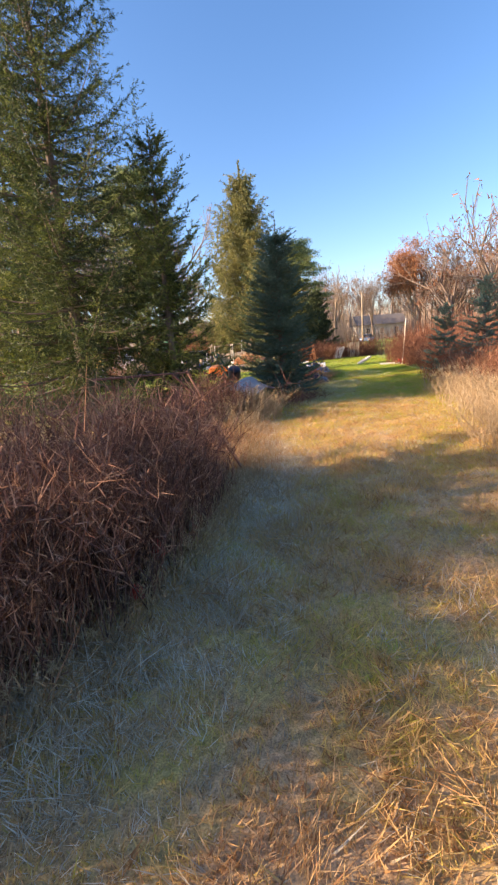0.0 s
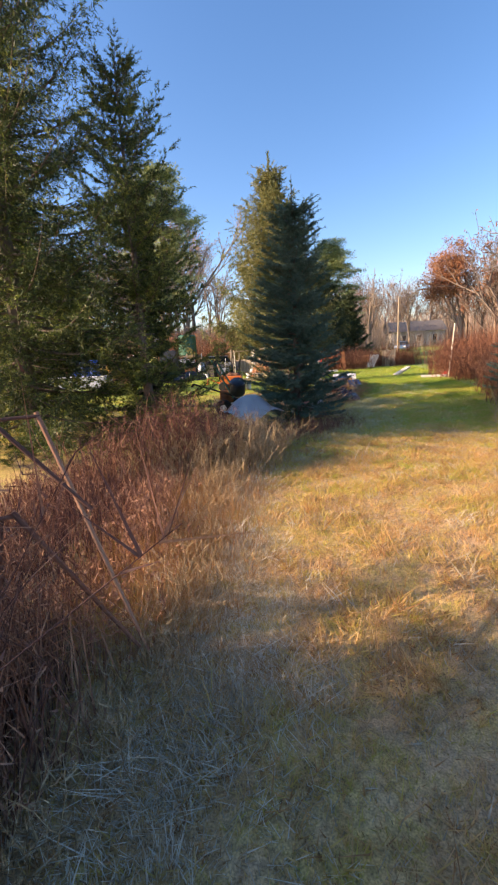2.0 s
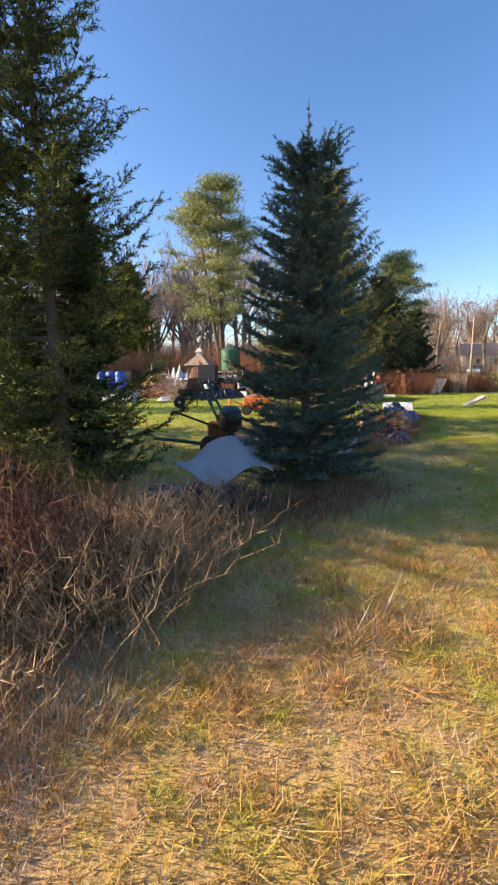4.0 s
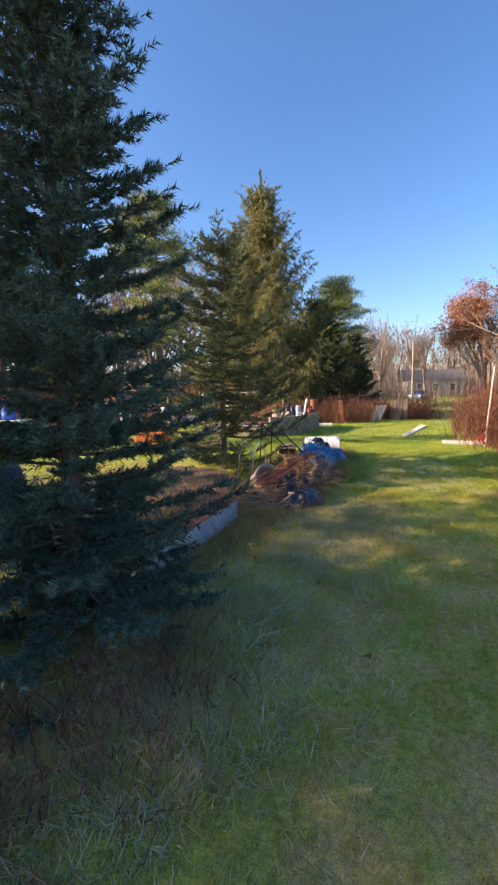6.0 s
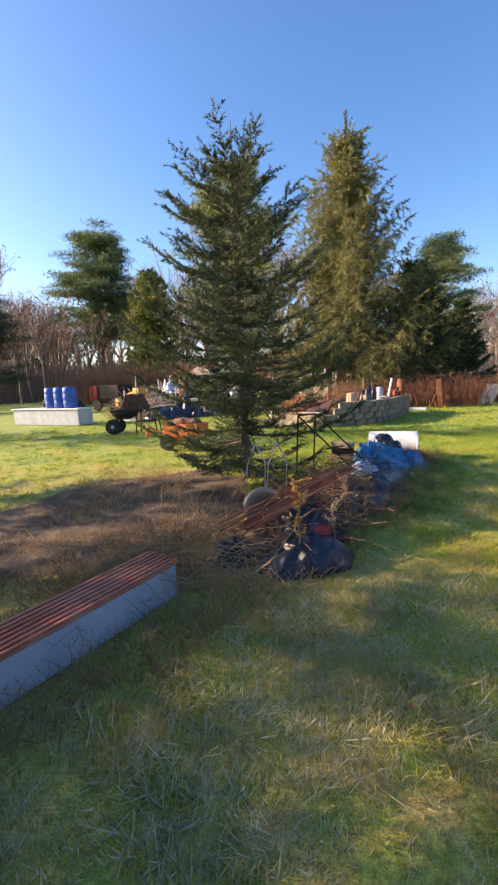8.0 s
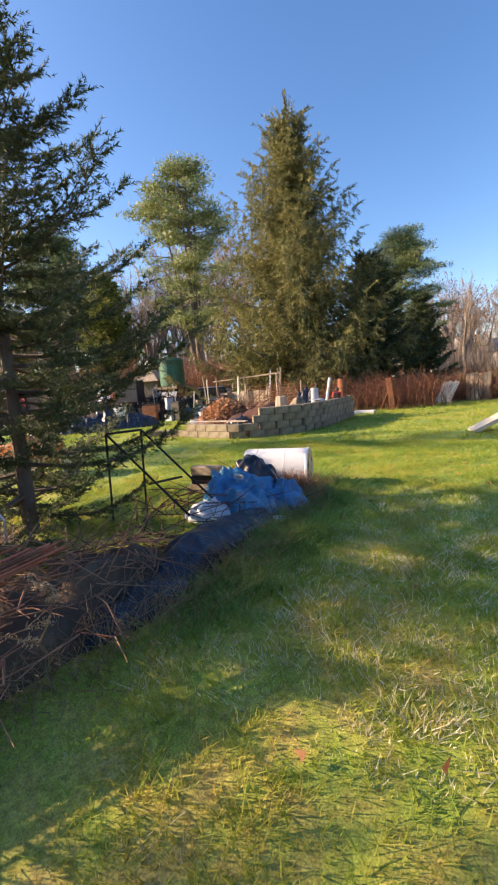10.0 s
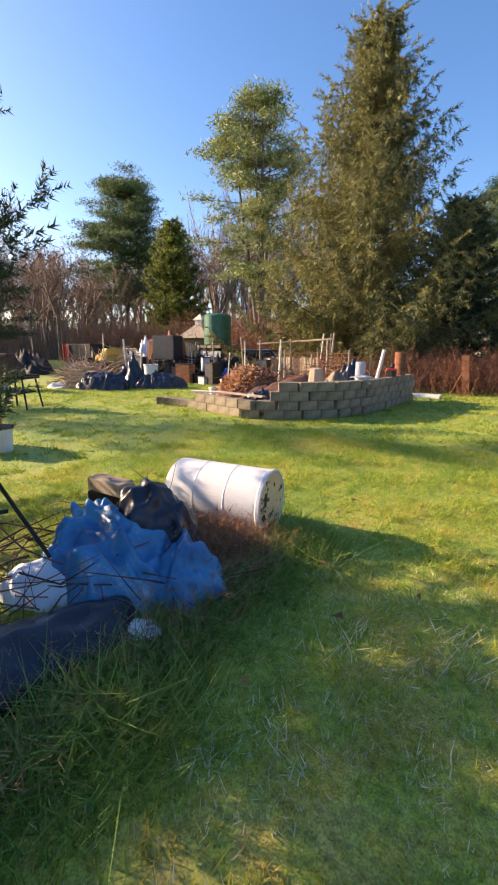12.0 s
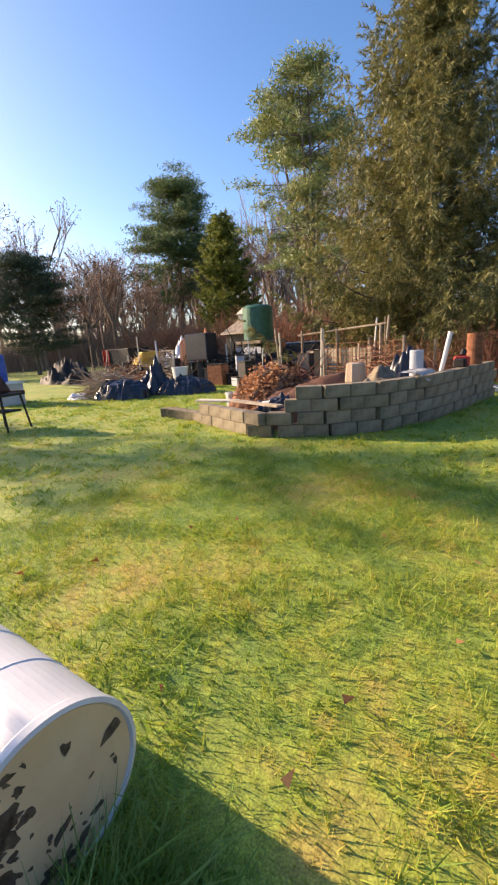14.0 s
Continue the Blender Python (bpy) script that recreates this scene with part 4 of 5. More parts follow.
part("sack_body", lathe([(0.05, -0.1), (0.17, -0.08), (0.2, 0.06), (0.19, 0.2), (0.205, 0.24), (0.15, 0.22), (0.1, 0.05)], 20, pose(0, 0, 0.12, 62, 0, 0)), M_SACK, sack, smooth=True)
rb_ = thing("rebar_bundle", (0.0, 14.15, 0.38), "bundle of rusty thin steel rods on the brush pile", "steel rods")
for k in range(22):
    o, w = rs.uniform(-0.2, 0.16), rs.uniform(-0.1, 0.1)
    part("rod", rods(((-0.34 + o, -0.95 + w, -0.06 + rs.uniform(0, 0.08)), (0.2 + o * 0.8, 0.6 + w, 0.18 + rs.uniform(0, 0.08)), 0.007), n=6), M_RUST if k % 4 else M_REDROOF, rb_)
pot = thing("steel_pot", (-0.72, 14.4, 0), "dented shiny steel pot on black plastic", "pot")
part("bowl", lathe([(0.08, 0), (0.13, 0.05), (0.14, 0.14), (0.1, 0.23), (0.03, 0.26)], 20), M_STEEL, pot, smooth=True)
part("rim", lathe([(0.135, 0.12), (0.15, 0.13), (0.135, 0.14)], 20), M_IRON, pot)
for k, (x, y, a) in enumerate(((-1.05, 14.9, 10), (-0.82, 15.05, 35))):
    hp = thing("wire_hoop", (x, y, 0), "bent galvanised wire hoop stuck in the ground", "hoop", "wire hoops", rz=a)
    part("wire", rods(((-0.17, 0, -0.05), (-0.12, 0, 0.5), 0.009), ((-0.12, 0, 0.5), (0.0, 0, 0.78), 0.009), ((0.0, 0, 0.78), (0.12, 0, 0.55), 0.009), ((0.12, 0, 0.55), (0.1, 0, -0.05), 0.009)), M_STEEL, hp)
fr = thing("folding_frame", (-0.75, 16.75, 0), "rusty black folding metal frame leaning over twigs", "frame", rz=-25)
for a, b in (((-0.35, -0.3, 0), (-0.28, -0.3, 0.98)), ((-0.28, -0.3, 0.98), (0.45, 0.2, 0.1)), ((-0.28, 0.1, 0.98), (0.45, 0.6, 0.1)), ((-0.28, -0.3, 0.98), (-0.28, 0.1, 0.98)), ((-0.35, 0.1, 0), (-0.28, 0.1, 0.98)), ((0.1, -0.05, 0.44), (0.1, 0.35, 0.44))):
    part("tube", rods((a, b, 0.013)), M_IRON, fr)
draped("blue_tarp", (0.02, 17.42, 0), 0.5, 0.42, 0.36, 7, M_BLUETARP, "crumpled bright blue tarp heap", 10, 0.075)
draped("blue_tarp", (0.42, 17.55, 0), 0.26, 0.3, 0.22, 17, M_BLUETARP, "torn end of a faded blue tarp", 60, 0.07)
draped("black_cloth", (0.06, 17.72, 0.1), 0.34, 0.3, 0.38, 8, M_BLACK, "black plastic cloth draped over the blue tarp", 25, 0.05)
draped("grey_tarp", (-0.16, 17.05, 0), 0.3, 0.2, 0.2, 18, M_GREYTARP, "faded grey end of the tarp", 35, 0.05)
draped("grey_tarp", (0.55, 17.12, 0), 0.14, 0.08, 0.035, 19, M_GREYTARP, "small scrap of grey plastic in the dead grass", 25, 0.03)
draped("plastic_sheeting", (0.3, 16.3, 0), 0.25, 0.95, 0.24, 71, M_BLACK, "long roll of blue-black plastic sheeting along the heap", -4, 0.03)
draped("plastic_sheeting", (0.32, 15.2, 0), 0.2, 0.5, 0.14, 72, M_BLACK, "end of black plastic sheeting in the grass", -10, 0.03)
for k, (x, y, z, a) in enumerate(((-0.82, 17.98, 0.0, 8), (-0.8, 18.02, 0.12, 20), (-0.78, 17.98, 0.24, 2))):
    bp = thing("timber_offcut", (x, y, z), "short grey timber offcut stacked behind the tarp", "timber", "timber offcuts", rz=a)
    part("offcut", boxes(((0, 0, 0.06), (0.42, 0.16, 0.115)), bev=0.008), M_WOOD if k != 1 else M_IRON, bp)


def goldenrod(loc, h, seed, mat=M_GOLD):
    r = np.random.default_rng(seed)
    t = thing("goldenrod", loc, "dry goldenrod stem with golden seed heads", "plant", "dry goldenrod")
    segs, ps = [], []
    p = np.array([0, 0, 0.0])
    for k in range(6):
        q = p + np.array([r.normal(0, 0.02), r.normal(0, 0.02), h / 6])
        segs.append((p, q, 0.006, 0.005))
        if k > 1:
            for _ in range(2):
                e = q + np.array([r.normal(0, 0.07), r.normal(0, 0.07), 0.06])
                segs.append((q, e, 0.004, 0.003))
                ps += [q + (e - q) * u + r.normal(0, 0.012, 3) for u in np.linspace(0.2, 1.1, 44)]
        p = q
    ps = np.array(ps + [p + r.normal(0, 0.02, 3) for _ in range(20)])
    v, f = stalk_mesh(segs, 5)
    raw("stem", v, f, M_STRAW, t, n=4)
    v, f = blade_mesh(ps, ps + r.normal(0, 0.011, ps.shape), np.full(len(ps), 0.009), r)
    tagged(raw("seed_head", v, f, mat, t), kind="stuff")


for k, (x, y, h) in enumerate(((0.12, 13.35, 0.62), (-0.1, 13.9, 0.6), (0.3, 14.3, 0.55), (0.42, 14.5, 0.5), (0.28, 13.8, 0.45))):
    goldenrod((x, y, 0), h, 70 + k, M_GOLD if k < 2 else M_STRAW)
thicket("dry_weeds", "rusty orange dry weeds in front of the drum", band(rb, 500, [(0.25, 17.75), (0.5, 18.1)], 0.13), 0.1, 0.32, M_REDWEED, 91, twigs=5, rad=0.003, lean=0.4)

# ---- orange cart, buckets, trough ----
ct = thing("garden_cart", (-4.75, 18.4, 0), "orange garden tractor cart with dark wheels", "cart", rz=8)
part("tub", boxes(((0, 0, 0.42), (0.95, 0.6, 0.42)), bev=0.03), M_ORANGE, ct)
part("load", heap(0.42, 0.26, 0.14, 12), M_LEAFLITTER, ct).matrix_basis = pose(0, 0, 0.625)
for sx in (-0.34, 0.34):
    part("wheel", lathe([(0.04, -0.05), (0.17, -0.05), (0.2, 0), (0.17, 0.05), (0.04, 0.05)], 18, pose(sx, -0.34, 0.2, 90, 0, 0)), M_RUBBER, ct)
part("drawbar", rods(((-0.45, 0, 0.3), (-1.0, -0.1, 0.55), 0.025), ((-1.0, -0.1, 0.55), (-1.05, -0.1, 0.3), 0.04)), M_ORANGE, ct)


def bucket(loc, label, r=0.145, h=0.36, mat=M_WHITE, tilt=0, rz=0):
    t = thing("bucket", loc, label, "bucket", "buckets")
    if r < 0.15:
        part("rim", lathe([(r + 0.005, h - 0.035), (r + 0.018, h - 0.03), (r + 0.018, h + 0.004), (r + 0.002, h + 0.004)], 20), M_IRON, t, "black rim")
    part("pail", lathe([(r * 0.85, 0), (r, h - 0.04), (r + 0.012, h - 0.04), (r + 0.012, h), (r - 0.006, h), (r * 0.8, 0.02)], 20, pose(0, 0, 0, tilt, 0, rz)), mat, t, smooth=False)


bucket((-4.05, 18.6, 0), "white plastic bucket on the lawn")
bucket((-5.45, 25.0, 0), "white bucket beside the block wall", 0.16, 0.4)
bucket((-5.25, 25.25, 0), "tall white bucket beside the leaf heap", 0.15, 0.62)
bucket((-11.6, 28.2, 0), "white plastic barrel in the scrap", 0.3, 0.8)
tg = thing("white_trough", (-15.3, 22.6, 0), "long low weathered white trough", "trough", rz=2)
part("trough_body", boxes(((0, 0, 0.35), (4.2, 0.8, 0.7)), bev=0.03), M_PALESIDE, tg)
part("lip", boxes(((0, 0, 0.72), (4.3, 0.9, 0.05)), bev=0.01), M_WHITE, tg)
for k, x in enumerate((-15.2, -14.6, -14.0)):
    d = thing("blue_barrel", (x, 22.6, 0.745), "blue plastic barrel standing on the trough", "barrel", "blue barrels")
    part("shell", lathe([(0.24, 0), (0.28, 0.04), (0.29, 0.3), (0.275, 0.33), (0.29, 0.36), (0.29, 0.6), (0.275, 0.63), (0.29, 0.66), (0.27, 0.86), (0.22, 0.9)], 24), M_BLUE_P, d, smooth=True)
    part("lid", lathe([(0.2, 0.895), (0.21, 0.915), (0.05, 0.92)], 20), M_BLUE_P, d)

# ---- old grill ----
gr = thing("charcoal_grill", (-8.6, 20.8, 0), "rusty lidded grill on a black iron cart with splayed legs", "grill", rz=28)
part("tray", boxes(((0, 0, 0.74), (1.5, 0.62, 0.05)), ((0, -0.3, 0.77), (1.5, 0.03, 0.07)), ((0, 0.3, 0.77), (1.5, 0.03, 0.07)), bev=0.006), M_IRON, gr, "black iron tray")
part("shelf", boxes(((0.38, 0, 0.4), (0.6, 0.4, 0.04)), bev=0.005), M_IRON, gr)
for x, dx in ((0.12, -0.06), (0.66, 0.1)):
    for y in (-0.25, 0.25):
        part("leg", rods(((x, y, 0.74), (x + dx, y * 1.25, 0), 0.022)), M_IRON, gr)
part("firebox", lathe([(0.2, 0.5), (0.36, 0.56), (0.44, 0.68), (0.46, 0.74)], 18, pose(-0.35, 0, 0, 0, 0, 0)), M_IRON, gr, smooth=True)
bm = bmesh.new()
box(bm, (0, 0, 1.04), (0.92, 0.55, 0.54), bev=0.05)
for v in bm.verts:
    if v.co.z > 1.15:
        v.co.x *= 0.62
        v.co.y *= 0.6
part("lid", bm, M_DARKRUST, gr, "dark rusty brown lid")
part("lid_handle", rods(((-0.15, -0.29, 0.98), (-0.15, -0.34, 0.98), 0.012), ((0.15, -0.29, 0.98), (0.15, -0.34, 0.98), 0.012), ((-0.17, -0.34, 0.98), (0.17, -0.34, 0.98), 0.014)), M_IRON, gr)
for y in (-0.3, 0.3):
    w = part("wheel", lathe([(0.06, -0.05), (0.22, -0.05), (0.26, 0), (0.22, 0.05), (0.06, 0.05)], 20, pose(-0.7, y, 0.26, 90, 0, 0)), M_RUBBER, gr)
    part("hub", lathe([(0.02, -0.06), (0.06, -0.055), (0.06, 0.055), (0.02, 0.06)], 12, pose(-0.7, y, 0.26, 90, 0, 0)), M_STEEL, w)
part("axle", rods(((-0.7, -0.34, 0.26), (-0.7, 0.34, 0.26), 0.018), ((-0.7, -0.2, 0.26), (-0.45, -0.2, 0.74), 0.018), ((-0.7, 0.2, 0.26), (-0.45, 0.2, 0.74), 0.018)), M_IRON, gr)

# ---- inside the block wall ----
mound("earth_fill", (-2.95, 25.9, 0), 1.75, 2.5, 0.7, 9, M_LEAFLITTER, "earth and rubble filled behind the block wall", "earth heap", 0, rough=0.15)
mound("leaf_heap", (-4.5, 25.2, 0), 0.95, 0.9, 0.75, 10, M_LEAFLITTER, "heap of dead brown leaves and brush", "leaf heap")
scatter_leaves("dead_leaves", "dead reddish leaves and twigs on the heap", (-4.5, 25.3, 0), 1.0, 0.95, 0.85, 5000, 0.05, M_RUSSET, 81)
stick_pile("brush_pile", (-4.3, 25.7, 0.25), "pile of dead branches and leaves behind the wall", 260, 0.9, 0.8, 0.7, 64, M_WEED, 0.012, 1.0)
draped("black_bag", (-3.3, 24.15, 0.05), 0.55, 0.38, 0.45, 11, M_BLACK, "black plastic bags piled behind the low wall", -10)
bd = thing("board", (-3.6, 23.72, 0.4), "weathered board lying on the low wall", "board", rz=-10)
part("plank", boxes(((0, 0, 0.02), (1.5, 0.16, 0.035)), bev=0.004), M_WOOD, bd)
bd = thing("board", (-4.6, 23.75, 0.395), "short pale board lying on the block wall", "board", rz=15)
part("plank", boxes(((0, 0, 0.02), (0.9, 0.2, 0.035)), bev=0.004), M_PALEWOOD, bd)
for k in range(4):
    b = new("loose_block", block_mesh)
    b.matrix_basis = pose(-5.25 - 0.28 * k, 23.62 + 0.02 * k, 0.098, 90 if k > 1 else 0, 0, 8 + 7 * k)
    tagged(b, "loose concrete block in the grass", "block", "loose blocks")
sh = part("white_sheet", wavy_sheet(0.5, 0.9, lambda u, v: 0.03 * noise.noise(Vector((u * 5, v * 5, 2))) - 0.35 * max(0, u - 0.6), 14, 0.008), M_WHITE, None, smooth=True)
tagged(sh, "white plastic sheet hanging over the wall top", "plastic sheet").matrix_basis = pose(-1.35, 25.6, 0.83, 0, 0, 5)
cy = thing("concrete_cylinder", (-1.62, 26.05, 0.68), "grey concrete test cylinder on the wall", "cylinder")
part("cylinder", lathe([(0.11, 0), (0.12, 0.01), (0.12, 0.47), (0.11, 0.48)], 20), M_PALESIDE, cy)
wp = thing("white_pipe", (-1.5, 26.9, 0.55), "white plastic pipe leaning on the wall", "pipe")
part("pipe", rods(((0, 0, 0), (0.14, 0.1, 0.9), 0.045)), M_WHITE, wp)
rp = thing("rusty_pipe", (-1.13, 27.75, 0.775), "upright rusty steel pipe on the wall end", "pipe")
part("pipe", lathe([(0.15, 0), (0.15, 0.62), (0.135, 0.62), (0.135, 0.02)], 20), M_RUST, rp)
en = thing("red_engine", (-1.2, 27.2, 0.775), "small red engine with black housing", "engine")
part("housing", boxes(((0, 0, 0.1), (0.28, 0.26, 0.2), 20), bev=0.03), M_RED, en)
part("block", boxes(((0.05, -0.25, 0.08), (0.2, 0.2, 0.16), 5), bev=0.02), M_IRON, en)
part("cylinder", rods(((0, 0.05, 0.2), (0, 0.12, 0.3), 0.06)), M_IRON, en)
sp = thing("tan_post", (-2.5, 25.4, 0.6), "short split tan log standing on end", "log")
part("log", lathe([(0.17, 0), (0.2, 0.05), (0.17, 0.38), (0.12, 0.4)], 9), M_WOOD, sp)
mound("rubble", (-1.9, 25.2, 0.45), 0.45, 0.7, 0.34, 21, M_CONC, "pile of pale rubble behind the wall", "rubble", 0)
mound("black_bag", (-2.3, 27.2, 0.3), 0.5, 0.4, 0.75, 22, M_BLACK, "black bags behind the wall", "bag")


def wire_panel(loc, w, h, step, label, rz, mat=M_RUST, th=0.006, posts=True, rx=0):
    t = thing("wire_fence", loc, label, "wire fence", rz=rz)
    t.rotation_euler.x = radians(rx)
    bm = bmesh.new()
    for i in range(int(w / step) + 1):
        rod(bm, (i * step, 0, 0.02), (i * step, 0.02 * math.sin(i), h), th, n=3)
    for j in range(int(h / step) + 1):
        rod(bm, (0, 0, j * step + 0.02), (w, 0, j * step + 0.02), th, n=3)
    part("mesh", bm, mat, t)
    if posts:
        for x in (0, w):
            part("post", rods(((x, 0.02, -0.1), (x, 0.02, h + 0.1), 0.03)), M_WOOD, t)
    return t


wire_panel((-5.0, 28.1, 0.0), 2.4, 1.35, 0.12, "rusty wire mesh cage behind the wall", -8)
wire_panel((-4.6, 29.3, 0.0), 2.0, 1.2, 0.12, "rusty wire mesh panel behind the wall", 20)
fp = thing("board_fence", (-8.0, 31.6, 0), "low tan board screen under a long pole", "fence", rz=-4)
for k in range(14):
    part("slat", boxes(((k * 0.2, 0.02 * (k % 2), 0.55), (0.18, 0.03, 1.1 + 0.1 * rs.random())), bev=0.004), M_WOOD, fp)
part("rail", rods(((-0.4, -0.1, 1.68), (3.3, -0.1, 1.86), 0.035)), M_WOOD, fp)
for x in (-0.2, 1.4, 3.1):
    part("post", rods(((x, -0.1, 0), (x, -0.1, 1.85), 0.05)), M_WOOD, fp)

# ---- scrap yard behind ----
tk = thing("green_tank", (-12.4, 33.7, 1.65), "tall dark green water tank on a stand", "tank")
part("tank_body", lathe([(0.66, 0), (0.72, 0.05), (0.72, 1.5), (0.6, 1.6), (0.15, 1.66)], 28), M_GREEN, tk, smooth=False)
part("pipe", rods(((-0.78, -0.1, -0.2), (-0.78, -0.1, 1.6), 0.035), ((-0.78, -0.1, 1.6), (-0.5, 0, 1.68), 0.035)), M_IRON, tk)
ts = thing("tank_stand", (-12.4, 33.7, 0), "dark timber stand under the water tank", "stand")
for a in ((-1, -1), (1, -1), (-1, 1), (1, 1)):
    part("leg", boxes(((a[0] * 0.65, a[1] * 0.65, 0.75), (0.14, 0.14, 1.5))), M_IRON, ts)
part("deck", boxes(((0, 0, 1.57), (1.7, 1.7, 0.14)), bev=0.01), M_WOOD, ts)
part("brace", boxes(((0, -0.72, 0.9), (1.6, 0.05, 0.12), 0, 0, 30), ((0, -0.76, 1.2), (1.6, 0.04, 0.3))), M_PALESIDE, ts)
draped("dark_tarp", (-11.0, 25.3, 0), 1.0, 0.7, 0.62, 24, M_BLACK, "dark blue-black tarp over a heap", 20)
draped("dark_tarp", (-9.9, 27.0, 0), 1.1, 0.7, 0.5, 25, M_BLACK, "crumpled shiny black plastic heap", 40, 0.12)
mound("dark_tarp", (-10.9, 26.6, 0), 0.8, 0.6, 0.7, 26, M_BLACK, "black sheeting between scrap piles", "plastic sheet", 0, rough=0.6)
mound("grey_tarp", (-12.6, 24.6, 0), 0.5, 0.35, 0.2, 27, M_GREYTARP, "pale plastic scrap on the grass", "tarp")
stick_pile("brush_pile", (-12.1, 25.4, 0.0), "pile of grey sticks and branches by the tarps", 340, 0.9, 0.7, 0.95, 65, M_WOOD, 0.016, 1.2)
stick_pile("brush_pile", (-14.5, 27.5, 0.0), "dark heap of branches and scrap metal", 300, 1.8, 1.2, 0.9, 66, M_WEED, 0.02, 1.4)
dg = thing("digger_bucket", (-17.6, 30.6, 0), "yellow loader with a worn bucket", "loader", rz=-15)
part("body", boxes(((0, 0, 0.85), (1.6, 1.0, 0.7), 0, 0, -12), ((0.5, 0, 1.25), (0.7, 0.9, 0.4)), bev=0.06), M_YELLOW, dg)
part("bucket", boxes(((-0.9, -0.3, 0.55), (0.5, 1.4, 0.5), 0, 0, 25), bev=0.05), M_YELLOW, dg)
for x in (-0.4, 0.6):
    part("wheel", lathe([(0.1, -0.12), (0.4, -0.12), (0.43, 0), (0.4, 0.12), (0.1, 0.12)], 20, pose(x, -0.6, 0.42, 90, 0, 0)), M_RUBBER, dg)
tr_ = thing("truck_bed", (-20.4, 31.2, 0), "dark rusted truck bed with a red end", "truck bed", rz=5)
part("box", boxes(((0, 0, 1.25), (2.2, 1.4, 0.9)), bev=0.03), M_IRON, tr_)
part("end_panel", boxes(((-1.13, -0.1, 1.2), (0.06, 1.5, 1.0)), ((-0.9, -0.74, 1.2), (0.4, 0.05, 0.9))), M_RED, tr_)
for x in (-0.7, 0.7):
    part("wheel", lathe([(0.1, -0.1), (0.38, -0.1), (0.4, 0), (0.38, 0.1), (0.1, 0.1)], 18, pose(x, -0.75, 0.4, 90, 0, 0)), M_RUBBER, tr_)
bx = thing("dark_cabinet", (-12.6, 30.2, 0), "black metal cabinet on legs with hanging hoses", "cabinet", rz=6)
part("case", boxes(((0, 0, 1.5), (1.25, 0.7, 1.1)), bev=0.03), M_BLACK, bx)
for a in (-0.5, 0.5):
    part("leg", rods(((a, -0.2, 0), (a, -0.2, 0.95), 0.04)), M_STEEL, bx)
    part("leg", rods(((a, 0.25, 0), (a, 0.25, 0.95), 0.04)), M_STEEL, bx)
for k in range(7):
    part("hose", rods(((-0.72 - 0.09 * k, -0.1, 0.4 + rs.random() * 0.2), (-0.78 - 0.06 * k, -0.1, 1.7 + 0.2 * rs.random()), 0.03), ((-0.78 - 0.06 * k, -0.1, 1.8), (-0.7 - 0.05 * k, 0.1, 1.9), 0.03)), M_WOOD if k % 2 else M_REDROOF, bx)
mound("pale_scrap_heap", (-15.6, 31.5, 0), 1.6, 1.0, 1.35, 28, M_GREYTARP, "heap of pale plastic and scrap", "scrap heap", 0, rough=0.5)
mound("rust_scrap_heap", (-14.2, 32.0, 0), 1.2, 1.0, 1.6, 29, M_RUST, "heap of rusty scrap metal", "scrap heap", 0, rough=0.6)
mound("dark_scrap_heap", (-10.2, 31.8, 0), 1.5, 0.9, 0.9, 30, M_IRON, "dark heap of scrap metal and tubs", "scrap heap", 0, rough=0.6)
mound("blue_scrap", (-9.3, 30.6, 0), 0.5, 0.4, 0.5, 31, M_BLUE_P, "blue plastic tub scrap", "scrap heap")
mound("rust_scrap_heap", (-22.5, 28.5, 0), 2.2, 1.2, 0.9, 32, M_IRON, "dark heap at the edge of the scrap yard", "scrap heap", 0, rough=0.6)
for k in range(64):
    x, y = rs.uniform(-19, -7.6), rs.uniform(29.2, 33.4)
    kind = rs.choice((M_RUST, M_IRON, M_IRON, M_BLACK, M_PALESIDE, M_WOOD, M_BLACK, M_STEEL, M_RUST, M_WOOD))
    s = [rs.uniform(0.2, 0.75), rs.uniform(0.2, 0.75), rs.uniform(0.2, 1.15)]
    cr = thing("scrap_crate", (x, y, 0), "worn crate of scrap in the yard", "crate", "scrap crates", rz=rs.uniform(0, 90))
    part("crate", boxes(((0, 0, s[2] / 2), s), bev=0.02), kind, cr)
    part("rim", boxes(((0, 0, s[2] + 0.015), (s[0] * 1.06, s[1] * 1.06, 0.03)), bev=0.005), M_IRON, cr)
for k in range(22):
    x, y = rs.uniform(-18, -4.5), rs.uniform(28.8, 33.0)
    po = thing("scrap_post", (x, y, 0), "thin post standing among the scrap", "post", "scrap posts")
    part("post", rods(((0, 0, -0.1), (rs.uniform(-0.2, 0.2), 0, rs.uniform(1.2, 2.3)), rs.uniform(0.02, 0.045))), rs.choice((M_WOOD, M_STEEL, M_PALEWOOD)), po)


